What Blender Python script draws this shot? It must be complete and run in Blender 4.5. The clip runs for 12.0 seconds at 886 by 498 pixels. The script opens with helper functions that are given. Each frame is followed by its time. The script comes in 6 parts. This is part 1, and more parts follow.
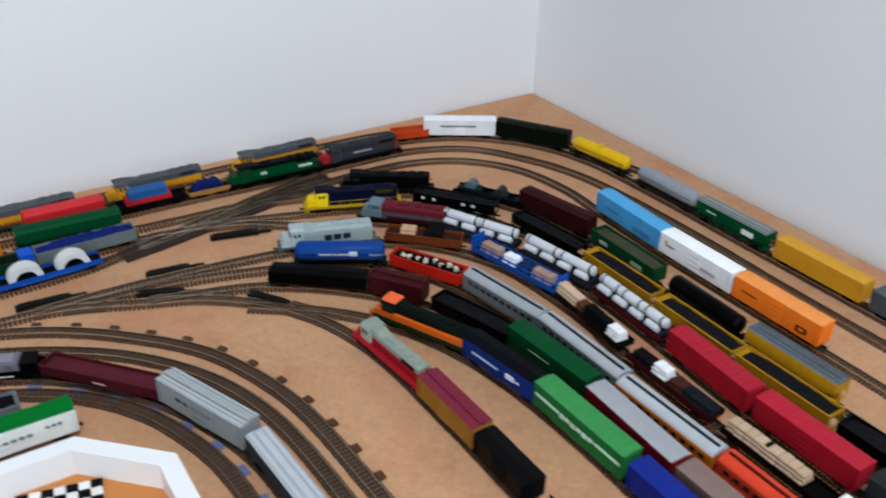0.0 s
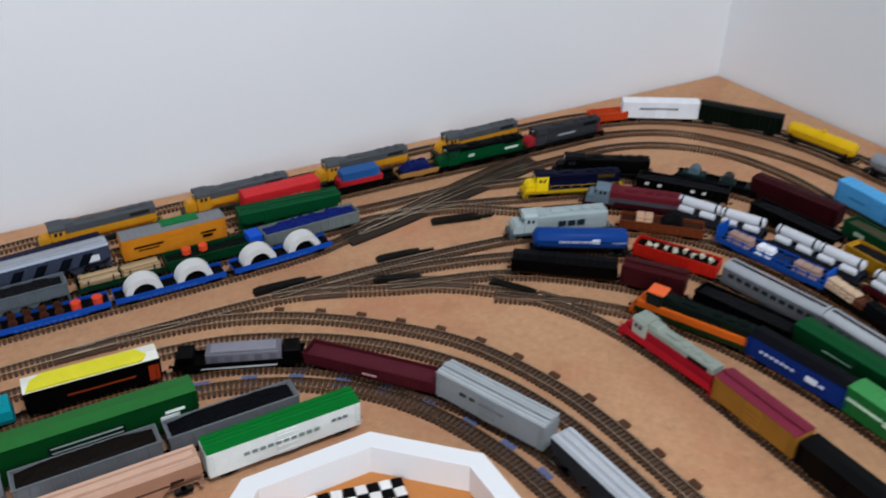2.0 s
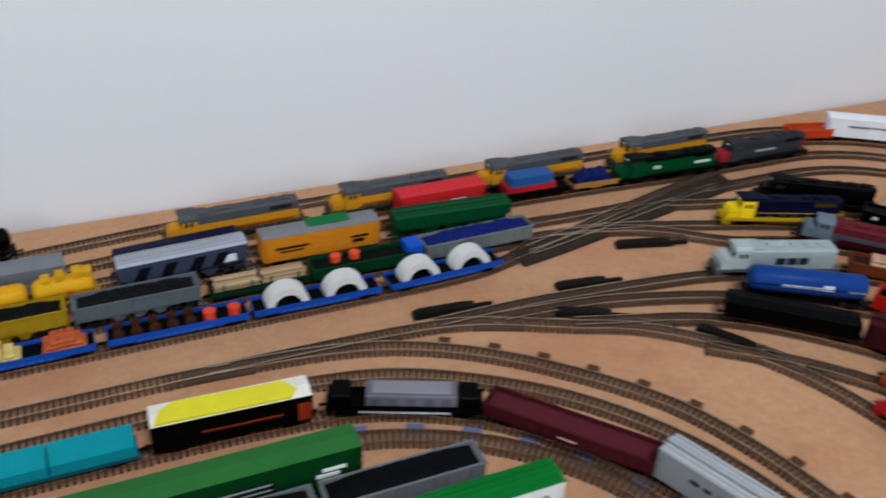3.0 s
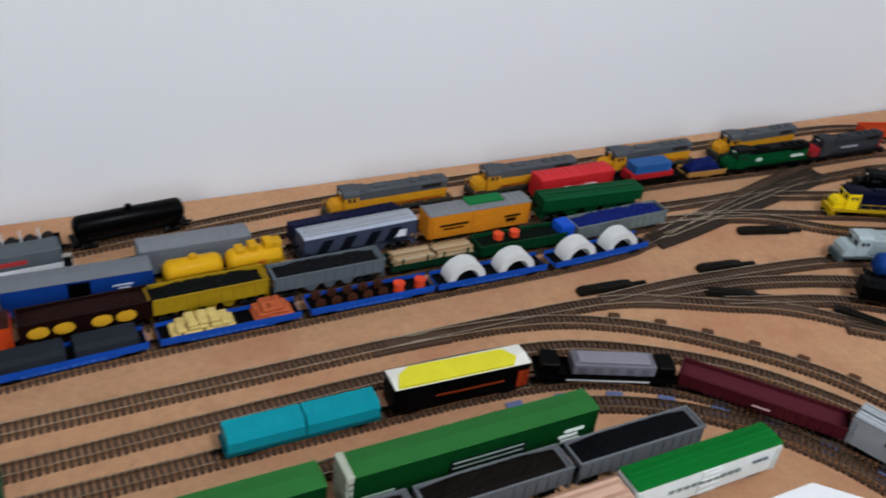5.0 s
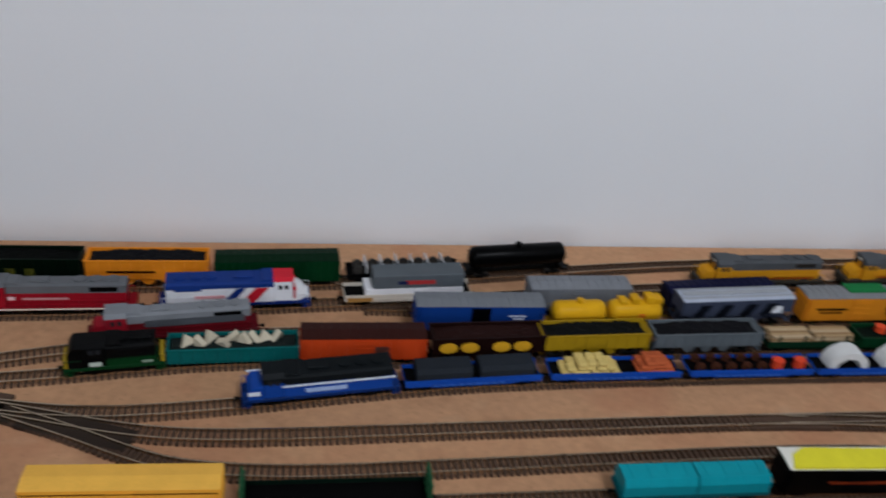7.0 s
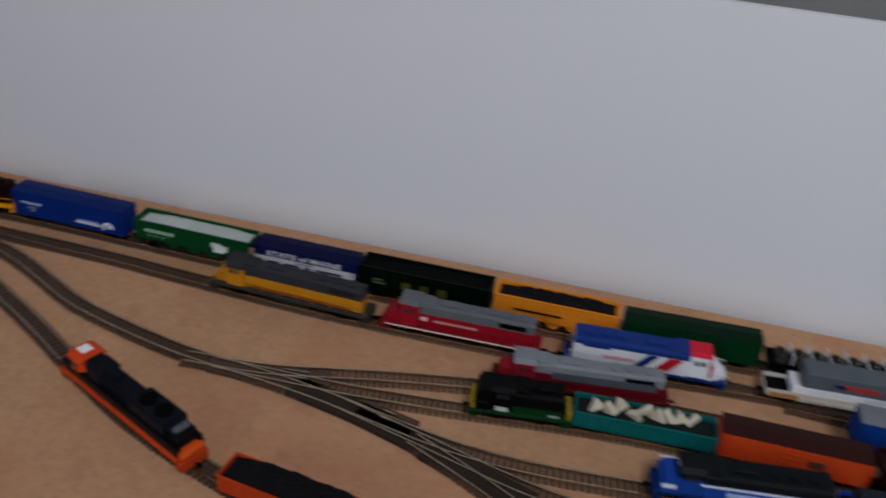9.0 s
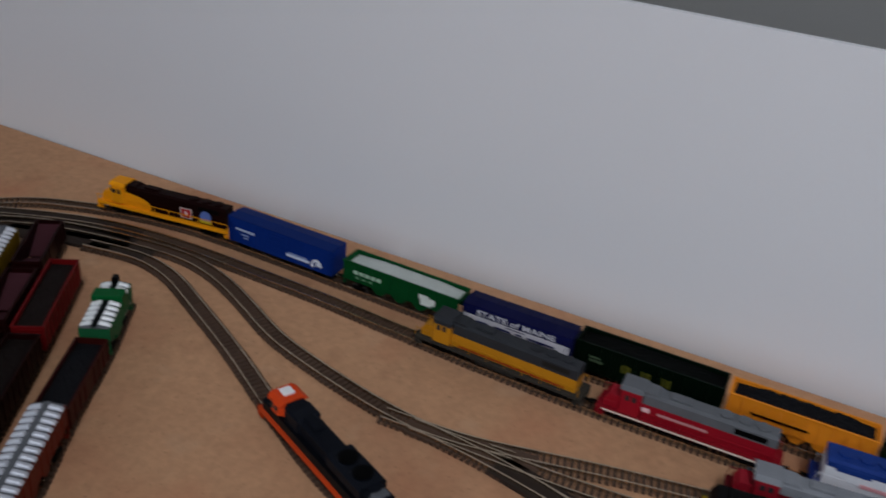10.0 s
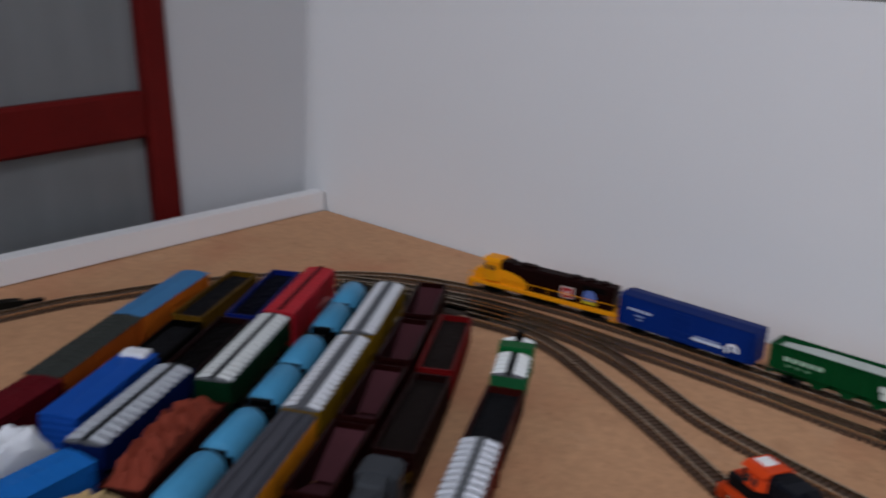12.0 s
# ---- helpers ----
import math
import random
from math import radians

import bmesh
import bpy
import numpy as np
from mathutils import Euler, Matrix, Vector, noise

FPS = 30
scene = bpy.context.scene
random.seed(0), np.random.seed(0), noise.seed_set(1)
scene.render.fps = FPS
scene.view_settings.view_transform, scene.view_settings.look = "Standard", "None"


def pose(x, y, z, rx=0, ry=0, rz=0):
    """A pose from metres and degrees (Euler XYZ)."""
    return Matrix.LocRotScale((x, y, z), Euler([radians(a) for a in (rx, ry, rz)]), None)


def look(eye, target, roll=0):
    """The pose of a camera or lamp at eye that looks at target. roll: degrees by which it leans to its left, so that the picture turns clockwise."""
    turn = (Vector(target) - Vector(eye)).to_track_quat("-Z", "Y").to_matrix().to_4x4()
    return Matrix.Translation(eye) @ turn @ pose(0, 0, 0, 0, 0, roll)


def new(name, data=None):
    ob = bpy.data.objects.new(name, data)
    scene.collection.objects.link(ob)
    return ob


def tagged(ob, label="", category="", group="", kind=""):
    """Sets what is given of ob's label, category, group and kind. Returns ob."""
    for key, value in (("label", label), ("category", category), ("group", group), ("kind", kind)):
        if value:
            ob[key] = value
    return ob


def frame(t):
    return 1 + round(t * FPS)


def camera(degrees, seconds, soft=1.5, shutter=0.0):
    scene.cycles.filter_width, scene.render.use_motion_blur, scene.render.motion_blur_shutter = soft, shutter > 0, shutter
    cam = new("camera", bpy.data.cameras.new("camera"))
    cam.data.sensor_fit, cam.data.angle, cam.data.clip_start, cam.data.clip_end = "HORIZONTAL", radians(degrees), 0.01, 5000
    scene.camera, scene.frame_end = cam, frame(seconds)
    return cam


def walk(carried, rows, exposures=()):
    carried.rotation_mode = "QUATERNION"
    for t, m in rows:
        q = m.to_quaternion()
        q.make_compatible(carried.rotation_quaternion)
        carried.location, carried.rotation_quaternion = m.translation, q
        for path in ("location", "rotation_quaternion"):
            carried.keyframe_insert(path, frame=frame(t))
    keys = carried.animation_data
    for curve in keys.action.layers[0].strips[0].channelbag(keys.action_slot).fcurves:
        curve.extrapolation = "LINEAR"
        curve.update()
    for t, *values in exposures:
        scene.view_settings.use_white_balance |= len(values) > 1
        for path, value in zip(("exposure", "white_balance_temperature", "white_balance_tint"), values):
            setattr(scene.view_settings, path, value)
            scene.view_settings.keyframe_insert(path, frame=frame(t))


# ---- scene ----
cam = camera(53.58, 12.0, soft=1.8, shutter=0.6)
TOP = 0.75          # height of the board that carries the railway
# seconds, place over the board, turn
PATH = [
    (0.0, -0.8597, -1.0399, 0.4946, 59.47, -1.48, -32.94),
    (0.5, -0.8959, -1.0087, 0.4947, 60.29, -0.78, -32.04),
    (1.0, -0.9355, -0.9829, 0.4921, 60.24, -0.76, -31.32),
    (1.5, -0.9702, -0.9551, 0.4928, 59.96, -0.44, -29.75),
    (2.0, -0.9999, -0.9003, 0.4619, 58.63, -0.84, -29.59),
    (2.5, -1.0031, -0.8195, 0.4318, 57.47, -0.64, -27.11),
    (3.0, -1.0256, -0.7397, 0.4070, 57.98, -2.59, -23.12),
    (3.2, -1.0460, -0.7284, 0.3995, 57.53, -2.73, -22.06),
    (4.8, -1.1956, -0.6952, 0.4094, 57.30, -5.51, -26.93),
    (5.0, -1.2111, -0.6933, 0.4093, 57.15, -6.17, -25.89),
    (5.5, -1.2514, -0.6943, 0.4061, 57.26, -6.74, -22.10),
    (6.0, -1.2869, -0.6963, 0.4116, 57.35, -7.38, -17.76),
    (6.5, -1.3100, -0.6950, 0.4169, 58.43, -6.49, -13.17),
    (7.0, -1.3280, -0.6816, 0.4126, 58.77, -5.52, -7.98),
    (7.2, -1.3358, -0.6700, 0.4132, 58.68, -5.26, -6.05),
    (8.8, -1.4069, -0.6302, 0.3990, 58.57, -4.28, 10.98),
    (9.0, -1.4219, -0.6223, 0.3954, 58.51, -4.46, 13.90),
    (9.5, -1.4472, -0.6055, 0.3817, 59.23, -4.89, 22.04),
    (10.0, -1.4786, -0.5899, 0.3664, 61.49, -5.37, 26.46),
    (10.5, -1.5137, -0.5930, 0.3251, 63.97, -4.81, 28.96),
    (11.0, -1.5603, -0.5820, 0.2944, 64.45, -2.85, 31.33),
    (11.2, -1.5790, -0.5795, 0.2846, 66.57, -2.59, 31.43),
    (11.5, -1.5996, -0.5846, 0.2697, 69.56, -2.77, 33.83),
    (12.0, -1.6041, -0.6224, 0.2348, 73.63, -3.32, 41.32),
]
EXPOSURE = [(0.0, 0.05, 6350, 3), (0.5, 0.02, 6400, 6), (1.0, -0.01, 6420, 8), (2.5, -0.10, 6500, 6), (5.0, -0.08, 6560, 7), (6.0, -0.15, 6580, 7), (7.2, -0.51, 6520, 8),
            (8.8, -0.70, 6480, 9), (9.5, -0.78, 6460, 10), (10.0, -0.71, 6460, 9), (11.2, -0.58, 6450, 9), (12.0, -0.48, 6500, 11)]
walk(cam, [(t, pose(x, y, z + TOP, a, b, c)) for t, x, y, z, a, b, c in PATH], EXPOSURE)

# ---- light ----
world = bpy.data.worlds.new("world")
scene.world = world
world.use_nodes = True
bg = world.node_tree.nodes["Background"]
sky = world.node_tree.nodes.new("ShaderNodeTexSky")
sky.sky_type, sky.sun_disc, sky.sun_elevation, sky.sun_rotation = "NISHITA", False, radians(35), radians(200)
world.node_tree.links.new(sky.outputs[0], bg.inputs[0])
bg.inputs[1].default_value = 0.1


def area_lamp(name, eye, target, sx, sy, power, colour):
    data = bpy.data.lights.new(name, "AREA")
    data.shape, data.size, data.size_y, data.energy, data.color = "RECTANGLE", sx, sy, power, colour
    ob = new(name, data)
    ob.matrix_world = look(eye, target)
    return ob


WINDOW_POWER, CEILING_POWER = 27.0, 32.0
area_lamp("window_daylight", (-2.38, -2.25, 1.65), (-0.4, -0.6, 0.9), 0.9, 1.1, WINDOW_POWER, (0.83, 0.885, 1.0))
area_lamp("ceiling_lamp_light", (-0.84, -1.50, 2.60), (-0.85, -0.6, 0.75), 0.5, 0.35, CEILING_POWER, (0.86, 0.89, 1.0))


# ---- materials ----
def lin(h):
    out = []
    for i in (0, 2, 4):
        c = int(h[i:i + 2], 16) / 255
        out.append(c / 12.92 if c <= 0.04045 else ((c + 0.055) / 1.055) ** 2.4)
    return out


MATS = {}


def nodes_of(name):
    m = bpy.data.materials.new(name)
    m.use_nodes = True
    nt = m.node_tree
    return m, nt, nt.nodes["Principled BSDF"]


def mottled(nt, bsdf, rgb, amount, scale, fine, fine_scale, coords="Object", rnd=0.06):
    """Base colour that wanders at two scales and a little from piece to piece."""
    tc = nt.nodes.new("ShaderNodeTexCoord")
    n1 = nt.nodes.new("ShaderNodeTexNoise")
    n2 = nt.nodes.new("ShaderNodeTexNoise")
    n1.inputs["Scale"].default_value, n2.inputs["Scale"].default_value = scale, fine_scale
    n1.inputs["Detail"].default_value, n2.inputs["Detail"].default_value = 4, 3
    info = nt.nodes.new("ShaderNodeObjectInfo")
    nt.links.new(tc.outputs[coords], n1.inputs["Vector"])
    nt.links.new(tc.outputs[coords], n2.inputs["Vector"])

    def ramp(src, lo, hi):
        mr = nt.nodes.new("ShaderNodeMapRange")
        mr.inputs["To Min"].default_value, mr.inputs["To Max"].default_value = lo, hi
        nt.links.new(src, mr.inputs["Value"])
        return mr.outputs["Result"]

    def times(a, b):
        mt = nt.nodes.new("ShaderNodeMath")
        mt.operation = "MULTIPLY"
        nt.links.new(a, mt.inputs[0])
        nt.links.new(b, mt.inputs[1])
        return mt.outputs[0]

    v = times(times(ramp(n1.outputs["Fac"], 1 - amount, 1 + amount), ramp(n2.outputs["Fac"], 1 - fine, 1 + fine)),
              ramp(info.outputs["Random"], 1 - rnd, 1 + rnd))
    hs = nt.nodes.new("ShaderNodeHueSaturation")
    hs.inputs["Color"].default_value = (*rgb, 1)
    nt.links.new(v, hs.inputs["Value"])
    nt.links.new(hs.outputs["Color"], bsdf.inputs["Base Color"])
    return n1, n2


def bumped(nt, bsdf, src, strength, distance):
    b = nt.nodes.new("ShaderNodeBump")
    b.inputs["Strength"].default_value, b.inputs["Distance"].default_value = strength, distance
    nt.links.new(src, b.inputs["Height"])
    nt.links.new(b.outputs["Normal"], bsdf.inputs["Normal"])


def plastic(hexcode, rough=0.42, dirt=0.15):
    """Painted or moulded plastic of a model."""
    key = (hexcode, rough, dirt)
    if key not in MATS:
        m, nt, bsdf = nodes_of("plastic_" + hexcode)
        n1, n2 = mottled(nt, bsdf, [c * max(lin(hexcode)) ** 0.5 for c in lin(hexcode)], dirt, 60, 0.09, 700)
        bsdf.inputs["Roughness"].default_value = rough
        bsdf.inputs["Specular IOR Level"].default_value = 0.06
        bumped(nt, bsdf, n2.outputs["Fac"], 0.15, 0.0002)
        MATS[key] = m
    return MATS[key]


def surface(name, rgb, rough, amount, scale, fine, fine_scale, bump=0.2, dist=0.0005, metal=0.0):
    m, nt, bsdf = nodes_of(name)
    n1, n2 = mottled(nt, bsdf, rgb, amount, scale, fine, fine_scale, rnd=0.0)
    bsdf.inputs["Roughness"].default_value, bsdf.inputs["Metallic"].default_value = rough, metal
    bsdf.inputs["Specular IOR Level"].default_value = 0.1 if rough > 0.4 else 0.5
    bumped(nt, bsdf, n2.outputs["Fac"], bump, dist)
    return m


def hardboard():
    """Tan fibre board: broad stains, blotches and dark flecks."""
    m, nt, bsdf = nodes_of("hardboard")
    n1, n2 = mottled(nt, bsdf, (0.500, 0.276, 0.148), 0.09, 7, 0.24, 190, rnd=0.0)
    tc = n1.inputs["Vector"].links[0].from_node
    base = bsdf.inputs["Base Color"].links[0].from_socket
    layers = ((11, 0.50, 0.72, (0.43, 0.170, 0.090), 0.6), (38, 0.58, 0.77, (0.27, 0.125, 0.065), 0.34), (420, 0.64, 0.72, (0.16, 0.085, 0.05), 0.6), (23, 0.63, 0.74, (0.60, 0.40, 0.25), 0.28))
    for scale, lo, hi, rgb, most in layers:
        n = nt.nodes.new("ShaderNodeTexNoise")
        n.inputs["Scale"].default_value, n.inputs["Detail"].default_value = scale, 5
        nt.links.new(tc.outputs["Object"], n.inputs["Vector"])
        mr = nt.nodes.new("ShaderNodeMapRange")
        mr.inputs["From Min"].default_value, mr.inputs["From Max"].default_value, mr.inputs["To Max"].default_value = lo, hi, most
        nt.links.new(n.outputs["Fac"], mr.inputs["Value"])
        mx = nt.nodes.new("ShaderNodeMixRGB")
        mx.inputs[2].default_value = (*rgb, 1)
        nt.links.new(mr.outputs["Result"], mx.inputs[0])
        nt.links.new(base, mx.inputs[1])
        base = mx.outputs[0]
    nt.links.new(base, bsdf.inputs["Base Color"])
    bsdf.inputs["Roughness"].default_value = 0.75
    bsdf.inputs["Specular IOR Level"].default_value = 0.15
    bumped(nt, bsdf, n2.outputs["Fac"], 0.35, 0.0008)
    return m


def streaked_pane():
    """Dull grey glazing with soft diagonal streaks."""
    m, nt, bsdf = nodes_of("grey_glazing")
    n1, n2 = mottled(nt, bsdf, (0.15, 0.16, 0.165), 0.25, 5, 0.05, 40, rnd=0.0)
    mp = nt.nodes.new("ShaderNodeMapping")
    mp.inputs["Rotation"].default_value = (radians(-52), 0, 0)
    mp.inputs["Scale"].default_value = (1, 14, 1.2)
    nt.links.new(n1.inputs["Vector"].links[0].from_socket, mp.inputs["Vector"])
    nt.links.new(mp.outputs["Vector"], n1.inputs["Vector"])
    n1.inputs["Scale"].default_value = 2.2
    bsdf.inputs["Roughness"].default_value = 0.3
    return m


BOARD = hardboard()
# White paint of the west wall, its shade put into a greyer base colour.
SHADED_WALL = surface("shaded_wall_paint", (0.52, 0.525, 0.535), 0.8, 0.03, 3, 0.01, 300, 0.12, 0.0004)
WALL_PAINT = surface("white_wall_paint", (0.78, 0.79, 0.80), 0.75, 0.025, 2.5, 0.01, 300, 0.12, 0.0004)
# Grey stands in for dim light on the far wall, less bounce on the south.
DIM_GREY = surface("dim_wall_grey", (0.36, 0.36, 0.34), 0.8, 0.03, 2, 0.02, 200)
FLOOR = surface("grey_carpet", (0.09, 0.085, 0.08), 0.95, 0.1, 4, 0.3, 500, 0.6, 0.003)
TRIM = surface("white_gloss_trim", (0.82, 0.82, 0.82), 0.35, 0.02, 6, 0.01, 300)
CEILING = surface("white_ceiling", (0.62, 0.62, 0.61), 0.85, 0.02, 3, 0.02, 250)
TIE = surface("brown_tie_plastic", (0.083, 0.051, 0.035), 0.75, 0.25, 30, 0.15, 900)
RAIL = surface("tarnished_rail", (0.50, 0.40, 0.29), 0.24, 0.3, 25, 0.1, 700, metal=0.95)
PLATE = surface("dark_crossing_plastic", (0.030, 0.021, 0.016), 0.7, 0.25, 40, 0.15, 900)
RED_WOOD = surface("dark_red_wood", (0.105, 0.006, 0.005), 0.6, 0.25, 18, 0.1, 160)
WHEEL = surface("dark_wheel", (0.05, 0.045, 0.04), 0.5, 0.2, 60, 0.1, 900, metal=0.3)
BLACK = plastic("0d0c0c", 0.5)
SILVERS = {}


def silvered(tone):
    """Silver roof paint of the given tone, half metallic, with grime."""
    if tone not in SILVERS:
        rgb = [((int(tone[k:k + 2], 16) / 255) ** 2.2) * 1.05 for k in (0, 2, 4)]
        SILVERS[tone] = surface("silver_paint_" + tone, tuple(rgb), 0.45, 0.12, 40, 0.12, 700, metal=0.25)
    return SILVERS[tone]


COAL = surface("coal_load", (0.006, 0.006, 0.0075), 0.9, 0.3, 150, 0.4, 900, 0.8, 0.002)
GLASS_DARK = surface("dark_glazing", (0.02, 0.022, 0.025), 0.12, 0.1, 40, 0.05, 500, 0.02)
TAPE = surface("blue_tape", (0.13, 0.16, 0.30), 0.7, 0.15, 60, 0.1, 800)
PANE = streaked_pane()
CONCRETE = surface("pale_concrete", (0.62, 0.62, 0.60), 0.8, 0.1, 90, 0.1, 900)


# ---- mesh helpers ----
class Shape:
    """Collects boxes, tubes and prisms into one mesh."""

    def __init__(self):
        self.v, self.f = [], []

    def add(self, verts, faces):
        n = len(self.v)
        self.v += [tuple(p) for p in verts]
        self.f += [tuple(i + n for i in q) for q in faces]
        return self

    def box(self, x0, x1, y0, y1, z0, z1, c=0.0):
        """A box, with its edges cut off by c."""
        if x0 > x1: x0, x1 = x1, x0
        if y0 > y1: y0, y1 = y1, y0
        if z0 > z1: z0, z1 = z1, z0
        if c <= 0:
            v = [(x, y, z) for x in (x0, x1) for y in (y0, y1) for z in (z0, z1)]
            return self.add(v, [(0, 1, 3, 2), (4, 6, 7, 5), (0, 4, 5, 1), (2, 3, 7, 6), (0, 2, 6, 4), (1, 5, 7, 3)])
        bm = bmesh.new()
        m = Matrix.Translation(((x0 + x1) / 2, (y0 + y1) / 2, (z0 + z1) / 2)) @ Matrix.Diagonal((x1 - x0, y1 - y0, z1 - z0, 1))
        bmesh.ops.create_cube(bm, size=1, matrix=m)
        c = min(c, 0.45 * min(x1 - x0, y1 - y0, z1 - z0))
        bmesh.ops.bevel(bm, geom=bm.edges[:], offset=c, segments=1, profile=0.5, affect="EDGES")
        return self.take(bm)

    def take(self, bm):
        bm.verts.index_update()
        self.add([p.co[:] for p in bm.verts], [[p.index for p in q.verts] for q in bm.faces])
        bm.free()
        return self

    def prism(self, outline, a, b, axis="x"):
        """Carries an outline along an axis: (y, z) along x, (x, z) along y, (x, y) along z."""
        put = {"x": lambda u, w, s: (s, u, w), "y": lambda u, w, s: (u, s, w), "z": lambda u, w, s: (u, w, s)}[axis]
        n = len(outline)
        v = [put(u, w, a) for u, w in outline] + [put(u, w, b) for u, w in outline]
        f = [tuple(range(n - 1, -1, -1)), tuple(range(n, 2 * n))] + [(i, (i + 1) % n, n + (i + 1) % n, n + i) for i in range(n)]
        return self.add(v, f)

    def tube(self, a, b, r, n=8, r2=None):
        a, b = Vector(a), Vector(b)
        q = (b - a).to_track_quat("Z", "Y")
        r2 = r if r2 is None else r2
        ring = [(math.cos(2 * math.pi * i / n), math.sin(2 * math.pi * i / n)) for i in range(n)]
        v = [a + q @ Vector((r * c, r * s, 0)) for c, s in ring] + [b + q @ Vector((r2 * c, r2 * s, 0)) for c, s in ring]
        f = [tuple(range(n - 1, -1, -1)), tuple(range(n, 2 * n))] + [(i, (i + 1) % n, n + (i + 1) % n, n + i) for i in range(n)]
        return self.add(v, f)

    def lathe(self, profile, axis_z=0.0, n=16):
        """Turns (x, r) about the x axis at height axis_z."""
        v, f = [], []
        for x, r in profile:
            v += [(x, r * math.cos(2 * math.pi * i / n), axis_z + r * math.sin(2 * math.pi * i / n)) for i in range(n)]
        for k in range(len(profile) - 1):
            f += [(k * n + i, k * n + (i + 1) % n, (k + 1) * n + (i + 1) % n, (k + 1) * n + i) for i in range(n)]
        f += [tuple(range(n - 1, -1, -1)), tuple(range((len(profile) - 1) * n, len(profile) * n))]
        return self.add(v, f)

    def loft(self, sections):
        """Joins loops of equal count into one closed skin."""
        n, v, f = len(sections[0]), [], []
        for q in sections:
            v += q
        for k in range(len(sections) - 1):
            f += [(k * n + i, k * n + (i + 1) % n, (k + 1) * n + (i + 1) % n, (k + 1) * n + i) for i in range(n)]
        f += [tuple(range(n - 1, -1, -1)), tuple(range((len(sections) - 1) * n, len(sections) * n))]
        return self.add(v, f)

    def heap(self, x0, x1, y0, y1, z0, height, seed=1, nx=14, ny=5, rough=0.25):
        """An uneven heap with a closed underside."""
        rnd = random.Random(seed)
        v, f = [], []
        for i in range(nx + 1):
            for j in range(ny + 1):
                e = min(i, nx - i) * 2 / nx, min(j, ny - j) * 2 / ny
                h = height * min(1, 0.25 + 1.2 * min(e[0] * 2, 1) * (0.45 + 0.55 * min(e[1] * 1.5, 1))) * (1 + rnd.uniform(-rough, rough))
                v.append((x0 + (x1 - x0) * i / nx, y0 + (y1 - y0) * j / ny, z0 + h))
        w = ny + 1
        for i in range(nx):
            for j in range(ny):
                f.append((i * w + j, (i + 1) * w + j, (i + 1) * w + j + 1, i * w + j + 1))
        n = len(v)
        v += [(x0, y0, z0), (x1, y0, z0), (x1, y1, z0), (x0, y1, z0)]
        f += [(n, n + 3, n + 2, n + 1)]
        f.append(tuple([n] + [n + 1] + [i * w for i in range(nx, -1, -1)]))
        f.append(tuple([n + 2, n + 3] + [i * w + ny for i in range(nx + 1)]))
        f.append(tuple([n + 3, n] + [j for j in range(ny + 1)]))
        f.append(tuple([n + 1, n + 2] + [nx * w + j for j in range(ny, -1, -1)]))
        return self.add(v, f)

    def mesh(self, name, mat, smooth=False):
        me = bpy.data.meshes.new(name)
        me.from_pydata(self.v, [], self.f)
        me.materials.append(mat)
        bm = bmesh.new()
        bm.from_mesh(me)
        bmesh.ops.recalc_face_normals(bm, faces=bm.faces)
        if smooth:
            for q in bm.faces:
                q.smooth = True
            for e in bm.edges:
                e.smooth = len(e.link_faces) == 2 and e.calc_face_angle(0) < 0.7
        bm.to_mesh(me)
        bm.free()
        return me


def part(name, shape, mat, parent, label="", smooth=False, at=None):
    me = shape if isinstance(shape, bpy.types.Mesh) else shape.mesh(name, mat, smooth)
    ob = new(name, me)
    ob.parent = parent
    if at is not None:
        ob.matrix_basis = at
    return tagged(ob, label)


def structure(name, shape, mat, label, category):
    return tagged(new(name, shape.mesh(name, mat)), label, category, kind="structure")


SHARED = {}


def shared(key, make):
    if key not in SHARED:
        SHARED[key] = make()
    return SHARED[key]


# ---- the room ----
s = Shape().box(-2.34, 0.0, 0.0, 0.006, TOP - 0.02, TOP + 0.2445)
structure("wall_north", s, WALL_PAINT, "low white-painted wall board behind the railway", "wall")
s = Shape().box(0.0, 0.1, -3.1, 0.95, 0.0, 2.7)
structure("wall_east", s, WALL_PAINT, "plain white-painted wall beside the railway board", "wall")
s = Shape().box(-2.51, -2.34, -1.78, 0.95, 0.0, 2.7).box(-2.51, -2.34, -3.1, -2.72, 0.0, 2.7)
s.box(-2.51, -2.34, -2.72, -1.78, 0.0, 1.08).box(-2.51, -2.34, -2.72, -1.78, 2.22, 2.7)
structure("wall_west", s, SHADED_WALL, "white wall beyond the board's rim, greyed for its shade, with a window opening", "wall")
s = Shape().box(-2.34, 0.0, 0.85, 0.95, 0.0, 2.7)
structure("wall_far", s, DIM_GREY, "room wall behind the low white wall, its dimness painted in grey", "wall")
# Unseen wall, added in grey so that less light bounces onto the board.
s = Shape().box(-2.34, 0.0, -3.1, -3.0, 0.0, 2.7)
structure("wall_south", s, DIM_GREY, "unseen wall closing the room, grey to cut bounced light", "wall")
# Unseen floor and ceiling, toned down so that they return less fill light.
structure("floor", Shape().box(-2.51, 0.1, -3.1, 0.95, -0.1, 0.0), FLOOR, "unseen grey-brown carpeted floor, dark to limit bounced light", "floor")
structure("ceiling", Shape().box(-2.51, 0.1, -3.1, 0.95, 2.7, 2.8), CEILING, "unseen white ceiling, toned down to limit bounced light", "ceiling")
